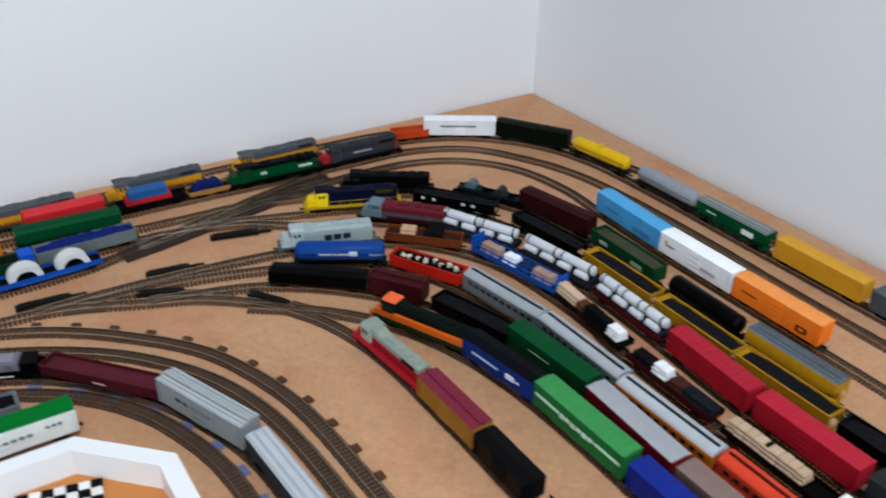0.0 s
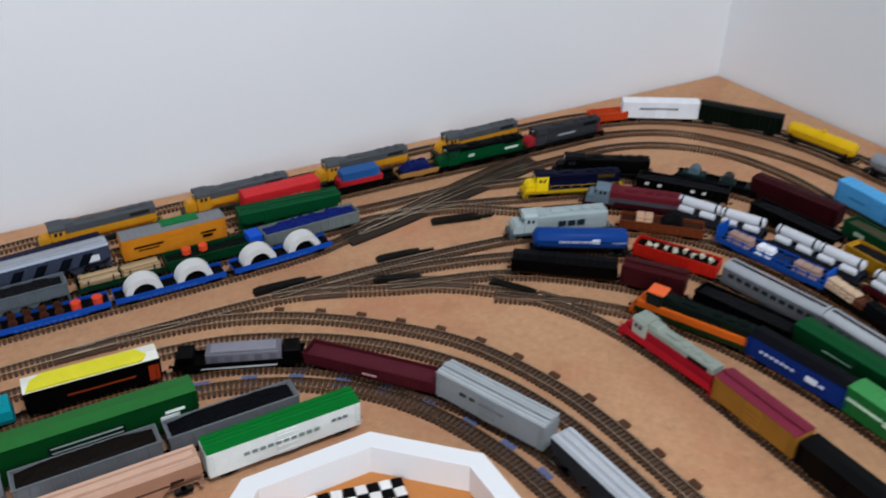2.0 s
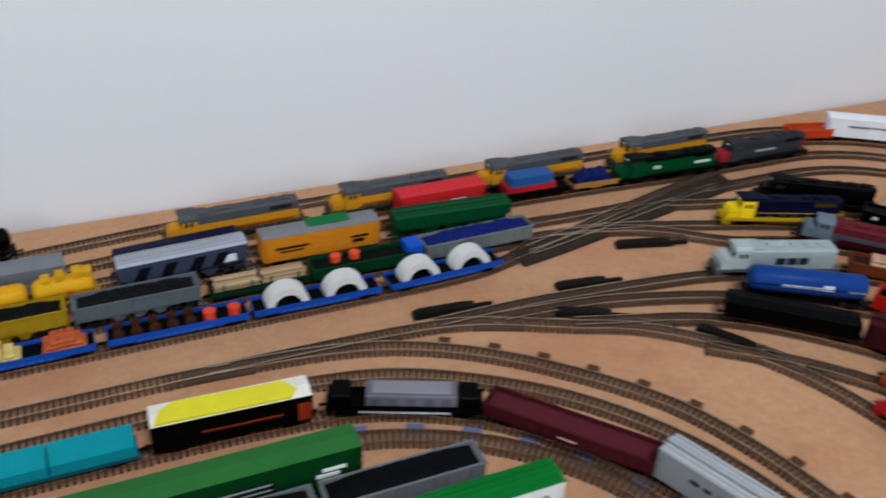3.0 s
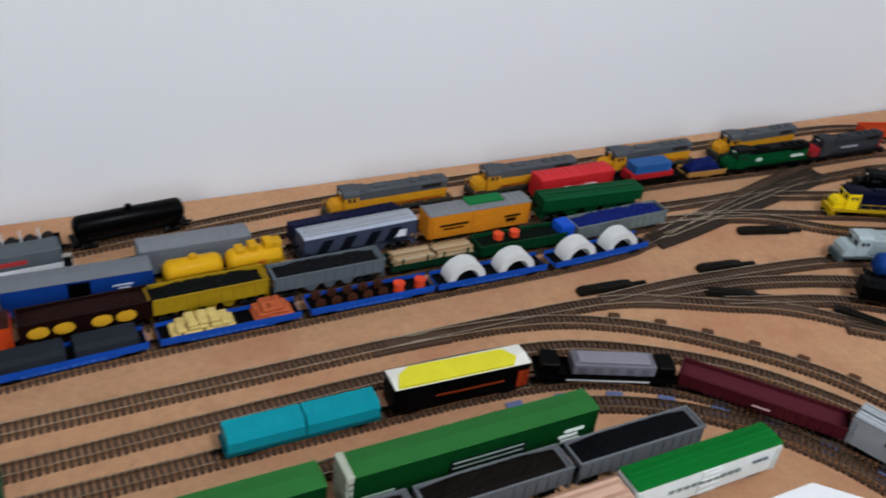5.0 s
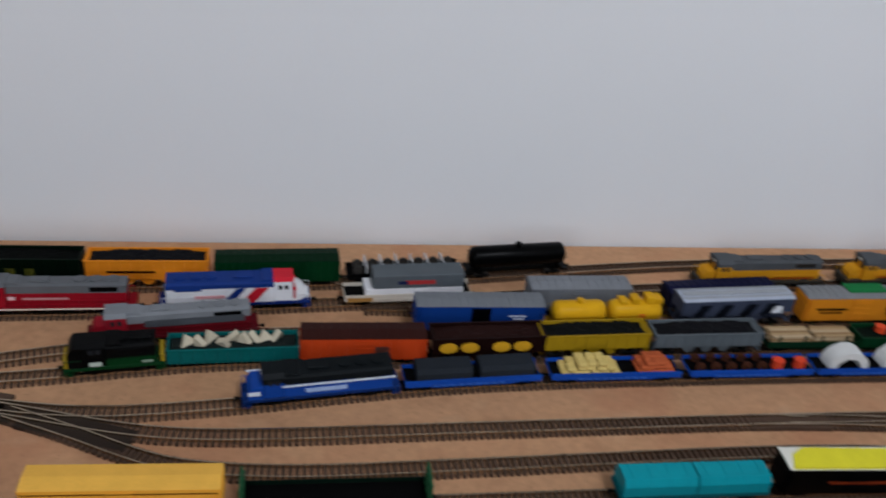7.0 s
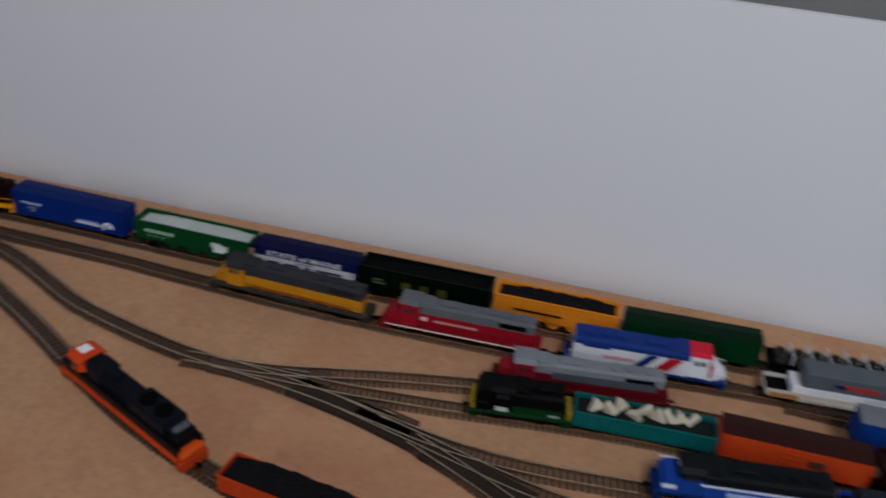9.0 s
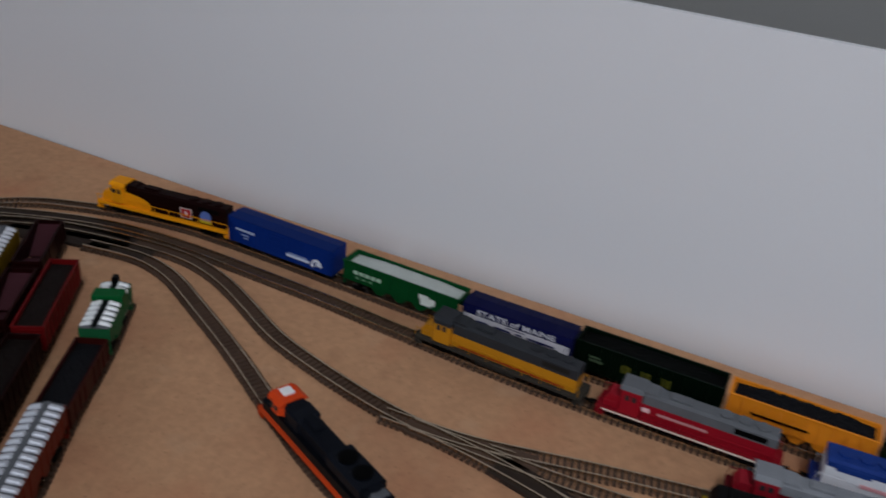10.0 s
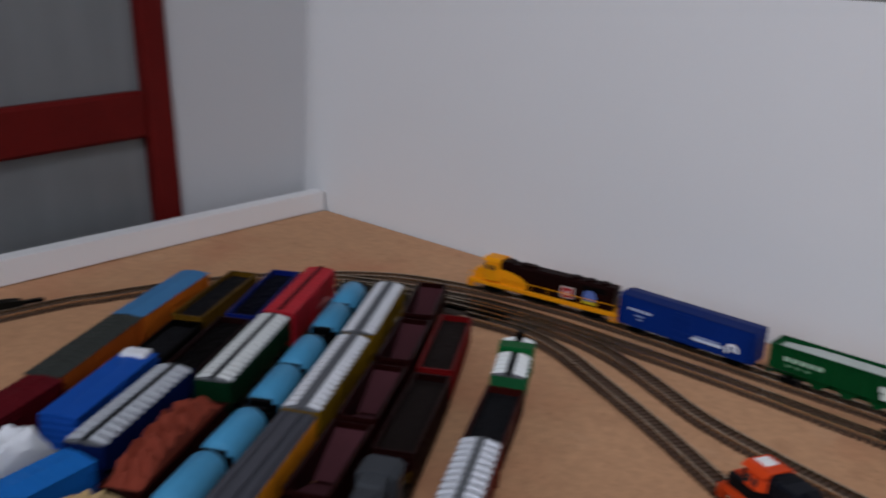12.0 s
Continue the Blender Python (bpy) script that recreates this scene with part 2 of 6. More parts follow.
# the board: an angular sheet, open in front of the trains where the camera stands
s = Shape().prism([(-2.30, -0.003), (-0.003, -0.003), (-0.003, -1.35), (-0.66, -1.35), (-0.66, -0.80), (-1.02, -0.62), (-1.55, -0.52), (-1.72, -0.70), (-1.72, -1.25), (-2.30, -1.25)], TOP - 0.018, TOP, "z")
board = structure("railway_board", s, BOARD, "tan hardboard sheet carrying the whole model railway", "table")
for x, y in ((-2.2, -0.12), (-0.1, -0.12), (-0.1, -1.25), (-2.2, -1.15), (-1.2, -0.12)):
    structure("board_leg", Shape().box(x - 0.03, x + 0.03, y - 0.03, y + 0.03, 0.0, TOP - 0.018, 0.004), RED_WOOD, "square dark wooden leg under the railway board", "table leg")
s = Shape().prism([(-2.318, -0.004), (-2.302, -0.004), (-2.262, -0.36), (-2.20, -1.2), (-2.216, -1.2), (-2.278, -0.36)], TOP + 0.001, TOP + 0.021, "z")
structure("trim", s, TRIM, "low white painted rim along the end of the board", "trim")

# framed panel beyond the rim
root = tagged(new("window_1"), "dark red wooden window frame with dull grey panes", "window", kind="structure")
foot = Vector((0, -0.186, TOP + 0.02))
root.matrix_basis = Matrix.Translation(foot + Vector((0, 0.008, 0))) @ Matrix.Rotation(math.radians(4.0), 4, "X") @ Matrix.Translation(-foot)
part("stile", Shape().box(-2.3395, -2.321, -0.199, -0.173, TOP - 0.06, TOP + 0.75, 0.003), RED_WOOD, root)
part("stile", Shape().box(-2.3395, -2.321, -0.80, -0.773, TOP - 0.06, TOP + 0.75, 0.003), RED_WOOD, root)
part("rail", Shape().box(-2.3395, -2.323, -0.773, -0.199, TOP + 0.093, TOP + 0.135, 0.003), RED_WOOD, root)
part("rail", Shape().box(-2.3395, -2.323, -0.773, -0.199, TOP - 0.06, TOP - 0.02, 0.003), RED_WOOD, root)
part("rail", Shape().box(-2.3395, -2.323, -0.773, -0.199, TOP + 0.706, TOP + 0.75, 0.003), RED_WOOD, root)
part("pane", Shape().box(-2.3398, -2.334, -0.773, -0.199, TOP + 0.135, TOP + 0.706), PANE, root, "dull grey pane")
part("pane", Shape().box(-2.3398, -2.334, -0.773, -0.199, TOP - 0.02, TOP + 0.093), PANE, root, "dull grey pane")


# ---- tracks ----
LANES = {}


def smooth_line(points, step=0.004):
    """Even points along a smooth line through the given ones."""
    p = [Vector(q) for q in points]
    p = [2 * p[0] - p[1]] + p + [2 * p[-1] - p[-2]]
    raw = []
    for i in range(1, len(p) - 2):
        n = max(4, int((p[i + 1] - p[i]).length / 0.004))
        for k in range(n):
            t = k / n
            a, b, c, d = p[i - 1], p[i], p[i + 1], p[i + 2]
            raw.append(0.5 * ((2 * b) + (c - a) * t + (2 * a - 5 * b + 4 * c - d) * t * t + (3 * b - a - 3 * c + d) * t ** 3))
    raw.append(p[-2])
    for _ in range(12):
        raw = [raw[0]] + [(raw[i - 1] + 2 * raw[i] + raw[i + 1]) / 4 for i in range(1, len(raw) - 1)] + [raw[-1]]
    out, left = [raw[0]], step
    for a, b in zip(raw, raw[1:]):
        length, done = (b - a).length, 0.0
        while length - done >= left:
            done += left
            out.append(a.lerp(b, done / length))
            left = step
        left -= length - done
    return out


def normals(line):
    out = []
    for i in range(len(line)):
        d = (line[min(i + 1, len(line) - 1)] - line[max(i - 1, 0)]).normalized()
        out.append(Vector((-d.y, d.x)))
    return out


RAIL_TOP = 0.0046


def sweep(line, nrm, offset, half, z0, z1):
    s, v, f = Shape(), [], []
    for p, n in zip(line, nrm):
        for o, z in ((-half, z0), (half, z0), (half, z1), (-half, z1)):
            q = p + n * (offset + o)
            v.append((q.x, q.y, z))
    for i in range(len(line) - 1):
        a, b = 4 * i, 4 * i + 4
        f += [(a + k, a + (k + 1) % 4, b + (k + 1) % 4, b + k) for k in range(4)]
    f += [(3, 2, 1, 0), tuple(len(v) - 4 + k for k in range(4))]
    return s.add(v, f)


def track(key, points, label):
    line = smooth_line(points)
    LANES[key] = line
    nrm = normals(line)
    lift = 0.00007 * len(LANES)
    root = tagged(new("railway_track"), label, "railway track", "tracks on the board")
    root.location = (0, 0, TOP)
    for side in (-1, 1):
        part("rail", sweep(line, nrm, side * 0.0049, 0.00045, 0.0019, RAIL_TOP - 0.0004 + lift), RAIL, root)
    s, rnd = Shape(), random.Random(len(points))
    fine = smooth_line(points, 0.0044)
    for p, n in zip(fine, normals(fine)):
        t = Vector((n.y, -n.x))
        w, h = 0.00132, 0.0078 + rnd.uniform(-0.0002, 0.0002)
        c = [p + n * (a * h) + t * (b * w) for a, b in ((-1, -1), (1, -1), (1, 1), (-1, 1))]
        z0, z1 = 0.0, 0.0020 + lift
        s.add([(q.x, q.y, z0) for q in c] + [(q.x, q.y, z1) for q in c], [(4, 5, 6, 7), (0, 1, 5, 4), (1, 2, 6, 5), (2, 3, 7, 6), (3, 0, 4, 7)])
    tagged(part("tie_ladder", s, TIE, root, "brown plastic cross ties"), kind="stuff")
    return root


track("T0", [(-2.20, -1.2), (-2.20, -0.45), (-2.19, -0.31), (-2.16, -0.21), (-2.102, -0.126), (-2.042, -0.092), (-1.97, -0.073), (-1.89, -0.068), (-1.7, -0.073), (-1.5, -0.074), (-1.35, -0.072), (-1.2, -0.062), (-1.05, -0.045), (-0.95, -0.037), (-0.8, -0.033), (-0.6, -0.031), (-0.4, -0.03), (-0.29, -0.036), (-0.2, -0.068), (-0.125, -0.135), (-0.08, -0.22), (-0.06, -0.32), (-0.056, -0.5), (-0.056, -1.33)], "outermost brown-tied track curving along both walls")
track("T1", [(-2.15, -0.195), (-2.115, -0.156), (-2.06, -0.126), (-2.0, -0.105), (-1.93, -0.097), (-1.86, -0.098), (-1.79, -0.100), (-1.72, -0.105), (-1.6, -0.111), (-1.45, -0.109), (-1.3, -0.1), (-1.2, -0.094), (-1.08, -0.083), (-0.98, -0.075), (-0.85, -0.071), (-0.7, -0.068), (-0.55, -0.066), (-0.4, -0.063), (-0.3, -0.067), (-0.208, -0.097), (-0.134, -0.167), (-0.099, -0.258), (-0.092, -0.387), (-0.092, -0.49), (-0.091, -0.618), (-0.091, -1.33)], "second brown-tied track from the walls")
track("T2", [(-1.27, -0.105), (-1.097, -0.112), (-0.9, -0.1), (-0.735, -0.094), (-0.6, -0.095), (-0.485, -0.1), (-0.37, -0.1), (-0.29, -0.104), (-0.217, -0.136), (-0.171, -0.199), (-0.141, -0.27), (-0.129, -0.36), (-0.127, -0.5), (-0.13, -0.66), (-0.13, -1.33)], "third brown-tied track with long diesel engines")
track("T3", [(-1.68, -0.194), (-1.625, -0.190), (-1.58, -0.179), (-1.541, -0.169), (-1.494, -0.159), (-1.41, -0.143), (-1.3, -0.138), (-1.19, -0.137), (-1.08, -0.138), (-0.97, -0.129), (-0.858, -0.127), (-0.736, -0.127), (-0.66, -0.135), (-0.558, -0.138), (-0.48, -0.136), (-0.397, -0.133), (-0.31, -0.136), (-0.242, -0.168), (-0.197, -0.226), (-0.181, -0.303), (-0.185, -0.37), (-0.190, -0.48), (-0.191, -0.625), (-0.191, -1.33)], "yard track of brown plastic ties, packed with cars")
track("T4", [(-1.66, -0.194), (-1.573, -0.192), (-1.535, -0.189), (-1.485, -0.184), (-1.43, -0.177), (-1.37, -0.172), (-1.277, -0.172), (-1.19, -0.172), (-1.1, -0.167), (-1.01, -0.166), (-0.92, -0.163), (-0.835, -0.164), (-0.73, -0.163), (-0.65, -0.16), (-0.573, -0.172), (-0.51, -0.19), (-0.435, -0.215), (-0.375, -0.243), (-0.327, -0.29), (-0.3, -0.35), (-0.288, -0.41), (-0.284, -0.516), (-0.286, -0.62), (-0.286, -0.72), (-0.286, -1.33)], "yard track of brown plastic ties, packed with cars")
track("T5", [(-2.10, -0.165), (-2.05, -0.137), (-2.0, -0.122), (-1.95, -0.114), (-1.908, -0.112), (-1.868, -0.122), (-1.83, -0.140), (-1.79, -0.161), (-1.757, -0.172), (-1.715, -0.183), (-1.68, -0.190), (-1.654, -0.193), (-1.614, -0.197), (-1.57, -0.204), (-1.528, -0.213), (-1.487, -0.221), (-1.44, -0.224), (-1.36, -0.218), (-1.25, -0.205), (-1.15, -0.199), (-1.0, -0.197), (-0.774, -0.196), (-0.71, -0.186), (-0.65, -0.168), (-0.58, -0.147), (-0.5, -0.124), (-0.42, -0.107)], "yard track holding a string of blue flat cars")
track("T6", [(-1.57, -0.204), (-1.503, -0.222), (-1.429, -0.242), (-1.357, -0.249), (-1.2, -0.248), (-1.0, -0.247), (-0.87, -0.248), (-0.8, -0.252), (-0.756, -0.264), (-0.701, -0.288), (-0.66, -0.304), (-0.625, -0.329), (-0.597, -0.357), (-0.573, -0.394), (-0.557, -0.436), (-0.546, -0.495), (-0.543, -0.587), (-0.542, -0.66), (-0.54, -1.33)], "empty running track of brown plastic ties")
track("C1", [(-1.0, -0.247), (-0.943, -0.249), (-0.895, -0.253), (-0.847, -0.263), (-0.8, -0.284), (-0.760, -0.311), (-0.736, -0.332), (-0.706, -0.361), (-0.680, -0.394), (-0.662, -0.431), (-0.648, -0.472), (-0.639, -0.515), (-0.634, -0.589), (-0.63, -0.75), (-0.63, -1.3)], "empty curved track of brown plastic ties")
track("T7", [(-1.51, -0.222), (-1.463, -0.244), (-1.425, -0.264), (-1.39, -0.276), (-1.32, -0.283), (-1.2, -0.282), (-1.0, -0.279), (-0.9, -0.284), (-0.84, -0.299), (-0.772, -0.338), (-0.726, -0.380), (-0.689, -0.434), (-0.668, -0.492), (-0.658, -0.565), (-0.654, -0.7), (-0.654, -0.8)], "empty curved track of brown plastic ties")
track("T8", [(-1.99, -0.140), (-1.94, -0.132), (-1.90, -0.141), (-1.87, -0.156), (-1.828, -0.178), (-1.79, -0.199), (-1.74, -0.229), (-1.674, -0.264), (-1.6, -0.291), (-1.54, -0.303), (-1.42, -0.309), (-1.25, -0.312), (-1.08, -0.313), (-0.972, -0.314), (-0.9, -0.32), (-0.861, -0.331), (-0.81, -0.358), (-0.769, -0.397), (-0.735, -0.442), (-0.713, -0.486), (-0.694, -0.55), (-0.688, -0.65), (-0.686, -0.79)], "track with parked freight cars round the inner curve")
track("C4", [(-1.38, -0.346), (-1.1, -0.344), (-0.95, -0.342), (-0.904, -0.345), (-0.868, -0.354), (-0.826, -0.374), (-0.787, -0.404), (-0.753, -0.447), (-0.731, -0.498), (-0.718, -0.556), (-0.716, -0.65), (-0.716, -0.76)], "innermost curved track held down with blue tape")
track("R5", [(-0.52, -0.148), (-0.433, -0.172), (-0.383, -0.199), (-0.332, -0.232), (-0.283, -0.281), (-0.249, -0.363), (-0.243, -0.474), (-0.25, -0.59), (-0.25, -0.695), (-0.25, -1.33)], "curved yard track packed with freight cars")
track("R7", [(-0.66, -0.16), (-0.57, -0.18), (-0.5, -0.225), (-0.450, -0.243), (-0.404, -0.277), (-0.361, -0.333), (-0.326, -0.416), (-0.312, -0.5), (-0.314, -0.6), (-0.323, -0.768), (-0.323, -1.33)], "yard track with white tank cars and red boxcars")
track("R8", [(-0.80, -0.250), (-0.726, -0.249), (-0.677, -0.252), (-0.602, -0.258), (-0.547, -0.266), (-0.502, -0.281), (-0.453, -0.298), (-0.405, -0.333), (-0.372, -0.381), (-0.354, -0.44), (-0.349, -0.541), (-0.357, -0.654), (-0.36, -1.33)], "yard track with loaded gondolas")
track("R9", [(-0.75, -0.260), (-0.70, -0.263), (-0.647, -0.27), (-0.568, -0.293), (-0.509, -0.324), (-0.467, -0.350), (-0.438, -0.388), (-0.414, -0.458), (-0.402, -0.55), (-0.4, -0.6), (-0.404, -0.7), (-0.4, -0.78), (-0.4, -1.33)], "yard track with silver passenger cars")
track("R10", [(-0.70, -0.285), (-0.66, -0.296), (-0.6, -0.314), (-0.545, -0.349), (-0.487, -0.409), (-0.455, -0.476), (-0.433, -0.578), (-0.434, -0.682), (-0.436, -0.76), (-0.436, -1.33)], "yard track with a dark green boxcar")
track("R11", [(-0.62, -0.345), (-0.567, -0.384), (-0.527, -0.426), (-0.496, -0.480), (-0.475, -0.55), (-0.466, -0.64), (-0.466, -0.76), (-0.47, -1.33)], "yard track with an orange engine and boxcars")
track("L1", [(-1.902, -0.190), (-1.87, -0.243), (-1.838, -0.306), (-1.806, -0.362), (-1.77, -0.44), (-1.745, -0.55)], "storage track at the board's end")
track("L2", [(-1.956, -0.188), (-1.93, -0.228), (-1.882, -0.306), (-1.848, -0.367), (-1.81, -0.44), (-1.78, -0.55)], "storage track at the board's end")
track("L3", [(-2.008, -0.155), (-1.955, -0.235), (-1.905, -0.318), (-1.865, -0.388), (-1.83, -0.46), (-1.81, -0.58)], "storage track at the board's end")
track("L4", [(-2.035, -0.165), (-1.987, -0.237), (-1.933, -0.325), (-1.885, -0.405), (-1.85, -0.48), (-1.84, -0.6)], "storage track at the board's end")
track("L5", [(-2.063, -0.173), (-2.016, -0.24), (-1.965, -0.322), (-1.915, -0.405), (-1.88, -0.48), (-1.87, -0.6)], "storage track at the board's end")
track("L6", [(-2.088, -0.185), (-2.048, -0.247), (-1.99, -0.338), (-1.935, -0.425), (-1.9, -0.5), (-1.9, -0.62)], "storage track at the board's end")
track("L7", [(-2.115, -0.200), (-2.07, -0.262), (-2.018, -0.345), (-1.963, -0.43), (-1.93, -0.51), (-1.93, -0.63)], "storage track at the board's end")
track("L8", [(-2.125, -0.225), (-2.085, -0.292), (-2.04, -0.362), (-1.99, -0.44), (-1.955, -0.52), (-1.955, -0.64)], "storage track at the board's end")
track("L9", [(-2.14, -0.25), (-2.1, -0.322), (-2.05, -0.402), (-2.01, -0.465), (-1.98, -0.54), (-1.98, -0.65)], "storage track at the board's end")


def on_track(key, x, y):
    """Pose over the lane's point nearest to (x, y), with +x along the lane."""
    line = LANES[key]
    i = min(range(len(line)), key=lambda k: (line[k].x - x) ** 2 + (line[k].y - y) ** 2)
    a, b = line[max(0, i - 8)], line[min(len(line) - 1, i + 8)]
    m = (line[i] * 2 + a + b) / 4
    return Matrix.Translation((m.x, m.y, TOP + RAIL_TOP)) @ Matrix.Rotation(math.atan2(b.y - a.y, b.x - a.x), 4, "Z")


# ---- rolling stock: shared parts ----
def wheelset_mesh():
    def make():
        s = Shape()
        for y in (-0.0046, 0.0046):
            s.tube((0, y - 0.0007, 0.0026), (0, y + 0.0007, 0.0026), 0.0027, 12)
        s.tube((0, -0.005, 0.0026), (0, 0.005, 0.0026), 0.0006, 6)
        return s.mesh("wheelset", WHEEL)
    return shared("wheelset", make)


def truck_mesh(long):
    def make():
        s, h = Shape(), 0.0085 if long else 0.0062
        for y in (-0.0068, 0.0068):
            s.box(-h, h, y - 0.0007, y + 0.0007, 0.0022, 0.0042, 0.0004)
            s.box(-h * 0.45, h * 0.45, y - 0.0009, y + 0.0009, 0.0012, 0.0030, 0.0003)
            for x in (-h * 0.72, h * 0.72):
                s.box(x - 0.0012, x + 0.0012, y - 0.0010, y + 0.0010, 0.0016, 0.0036, 0.0003)
        s.box(-0.0016, 0.0016, -0.0068, 0.0068, 0.0030, 0.0052)
        return s.mesh("truck", BLACK)
    return shared(("truck", long), make)


def coupler_mesh():
    def make():
        s = Shape().box(-0.0008, 0.0036, -0.0007, 0.0007, 0.0034, 0.0046)
        s.box(0.0030, 0.0048, -0.0016, 0.0016, 0.0030, 0.0050, 0.0004)
        return s.mesh("coupler", BLACK)
    return shared("coupler", make)


def running_gear(root, length, long=False, inset=0.0135):
    for side in (-1, 1):
        x = side * (length / 2 - inset)
        t = part("truck", truck_mesh(long), None, root, at=Matrix.Translation((x, 0, 0)))
        for w in ((-0.0062, 0, 0.0062) if long else (-0.0042, 0.0042)):
            part("wheelset", wheelset_mesh(), None, t, at=Matrix.Translation((w, 0, 0)))
        part("coupler", coupler_mesh(), None, root, at=Matrix.Translation((side * length / 2, 0, 0)) @ Matrix.Rotation(0 if side > 0 else math.pi, 4, "Z"))


def thing(name, label, category, m, group="trains on the board"):
    root = tagged(new(name), label, category, group)
    root.matrix_world = m
    return root


def bars(root, half, items):
    """Paint panels and lettering bars on both sides: x0, x1, z0, z1, colour."""
    for k, (x0, x1, z0, z1, col) in enumerate(items):
        p = 0.00012 + 0.00005 * k
        for side in (-1, 1):
            a, b = (x0, x1) if side < 0 else (-x1, -x0)
            part("marking", Shape().box(a, b, side * half, side * (half + p + 0.0003), z0, z1), plastic(col, 0.45), root)


def ladders(root, length, half, z0, z1, mat):
    def make():
        s = Shape()
        for d in (-0.0014, 0.0014):
            s.box(d - 0.0002, d + 0.0002, -0.0003, 0.0003, z0, z1)
        for k in range(6):
            z = z0 + (z1 - z0) * (k + 0.5) / 6
            s.box(-0.0014, 0.0014, -0.0002, 0.0002, z - 0.0002, z + 0.0002)
        return s.mesh("ladder", mat)
    me = shared(("ladder", z1, mat.name), make)
    for sx, sy in ((1, 1), (-1, -1), (1, -1), (-1, 1)):
        part("ladder", me, None, root, at=Matrix.Translation((sx * (length / 2 - 0.0022), sy * (half + 0.0006), 0)))


def ribbed(stations, base, low, high, half):
    """Stations along a side, each rib standing out from half by the step."""
    out = []
    for a, b in stations:
        out += [(a - 0.0001, half), (a, half + base), (b, half + base), (b + 0.0001, half)]
    return [(low, half)] + out + [(high, half)]


def ribs_at(length, spacing, width, skip=0.0):
    h2, n = length / 2 - 0.0014, max(2, int(length / spacing))
    out = []
    for i in range(n + 1):
        x = -h2 + 2 * h2 * i / n
        if abs(x) > skip:
            out.append((x - width / 2, x + width / 2))
    return out


def box_section(x, w, z0, z1, c=0.0004):
    return [(x, -w + c, z0), (x, w - c, z0), (x, w, z0 + c), (x, w, z1 - c), (x, w - c, z1), (x, -w + c, z1), (x, -w, z1 - c), (x, -w, z0 + c)]


def end_panel(x, e, wide, z0, z1):
    """A corrugated end sheet, facing e along x."""
    secs, n = [], 5
    zs = [(z0, 0.0003)]
    for k in range(n):
        z = z0 + (z1 - z0) * (k + 0.5) / n
        zs += [(z - 0.0009, 0.0003), (z - 0.0006, 0.0008), (z + 0.0006, 0.0008), (z + 0.0009, 0.0003)]
    zs.append((z1, 0.0003))
    for z, d in zs:
        secs.append([(x - e * 0.0004, -wide, z), (x - e * 0.0004, wide, z), (x + e * d, wide, z), (x + e * d, -wide, z)])
    return Shape().loft(secs)


def boxcar(label, m, length=0.094, height=0.0285, body="8a2020", roof=None, door=None, marks=(), ribs=True, wide=0.0098, walk_way=False, roof_ribs=True, ends=None, name="boxcar"):
    root = thing(name, label, "freight car", m)
    bm_, h2 = plastic(body), length / 2
    running_gear(root, length)
    part("underframe", Shape().box(-h2 + 0.001, h2 - 0.001, -0.004, 0.004, 0.0042, 0.0062), BLACK, root)
    part("brake_box", Shape().box(-0.012, 0.012, -0.007, 0.007, 0.0030, 0.0056, 0.0005), BLACK, root)
    top = height - 0.0012
    st = ribbed(ribs_at(length, 0.0062, 0.0011, 0.010) if ribs else [], 0.00040, -h2, h2, wide)
    part("body", Shape().loft([box_section(x, w, 0.0058, top) for x, w in st]), bm_, root)
    for e in (-1, 1):
        part("end_panel", end_panel(e * h2, e, wide - 0.0008, 0.0066, top - 0.0008), plastic(ends or body), root)
    # A roof tint lighter than the body carries light from above in its colour.
    rs = ribbed(ribs_at(length, 0.0066, 0.0012) if roof_ribs else [], 0.0005, -h2 - 0.0003, h2 + 0.0003, 0.0)
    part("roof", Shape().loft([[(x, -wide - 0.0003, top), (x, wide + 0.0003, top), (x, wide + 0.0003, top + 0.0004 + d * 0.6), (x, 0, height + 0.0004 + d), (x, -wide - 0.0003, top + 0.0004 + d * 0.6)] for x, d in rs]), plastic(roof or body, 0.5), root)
    if walk_way:
        part("roof_walk", Shape().box(-h2, h2, -0.0022, 0.0022, height + 0.0012, height + 0.0018), plastic(roof or body, 0.5), root)
    for side in (-1, 1):
        zs = ribbed([(0.0085 + (height - 0.014) * k / 3 - 0.0003, 0.0085 + (height - 0.014) * k / 3 + 0.0003) for k in range(4)], 0.0004, 0.0062, height - 0.0026, wide + 0.0006)
        part("door", Shape().loft([[(-0.0075, side * wide, z), (0.0075, side * wide, z), (0.0075, side * y, z), (-0.0075, side * y, z)] for z, y in zs]), plastic(door or body), root)
    ladders(root, length, wide, 0.006, height - 0.003, bm_)
    bars(root, wide + 0.0004, marks)
    return root


def roof_rib(side, y0, y1, mat):
    """One rounded rib across half a roof, falling gently from the middle to the eave."""
    arch = [(-0.0020, 0.0), (-0.0017, 0.0014), (-0.0009, 0.0022), (0.0009, 0.0022), (0.0017, 0.0014), (0.0020, 0.0)]
    return Shape().loft([[(x, side * y, z * k - d) for x, z in arch] for y, k, d in ((y0, 0.5, 0.0), (y0 + 0.0009, 1.0, 0.0), (y1 - 0.0012, 1.0, 0.0016), (y1 + 0.0001, 0.35, 0.0018))]).mesh("roof_rib", mat)


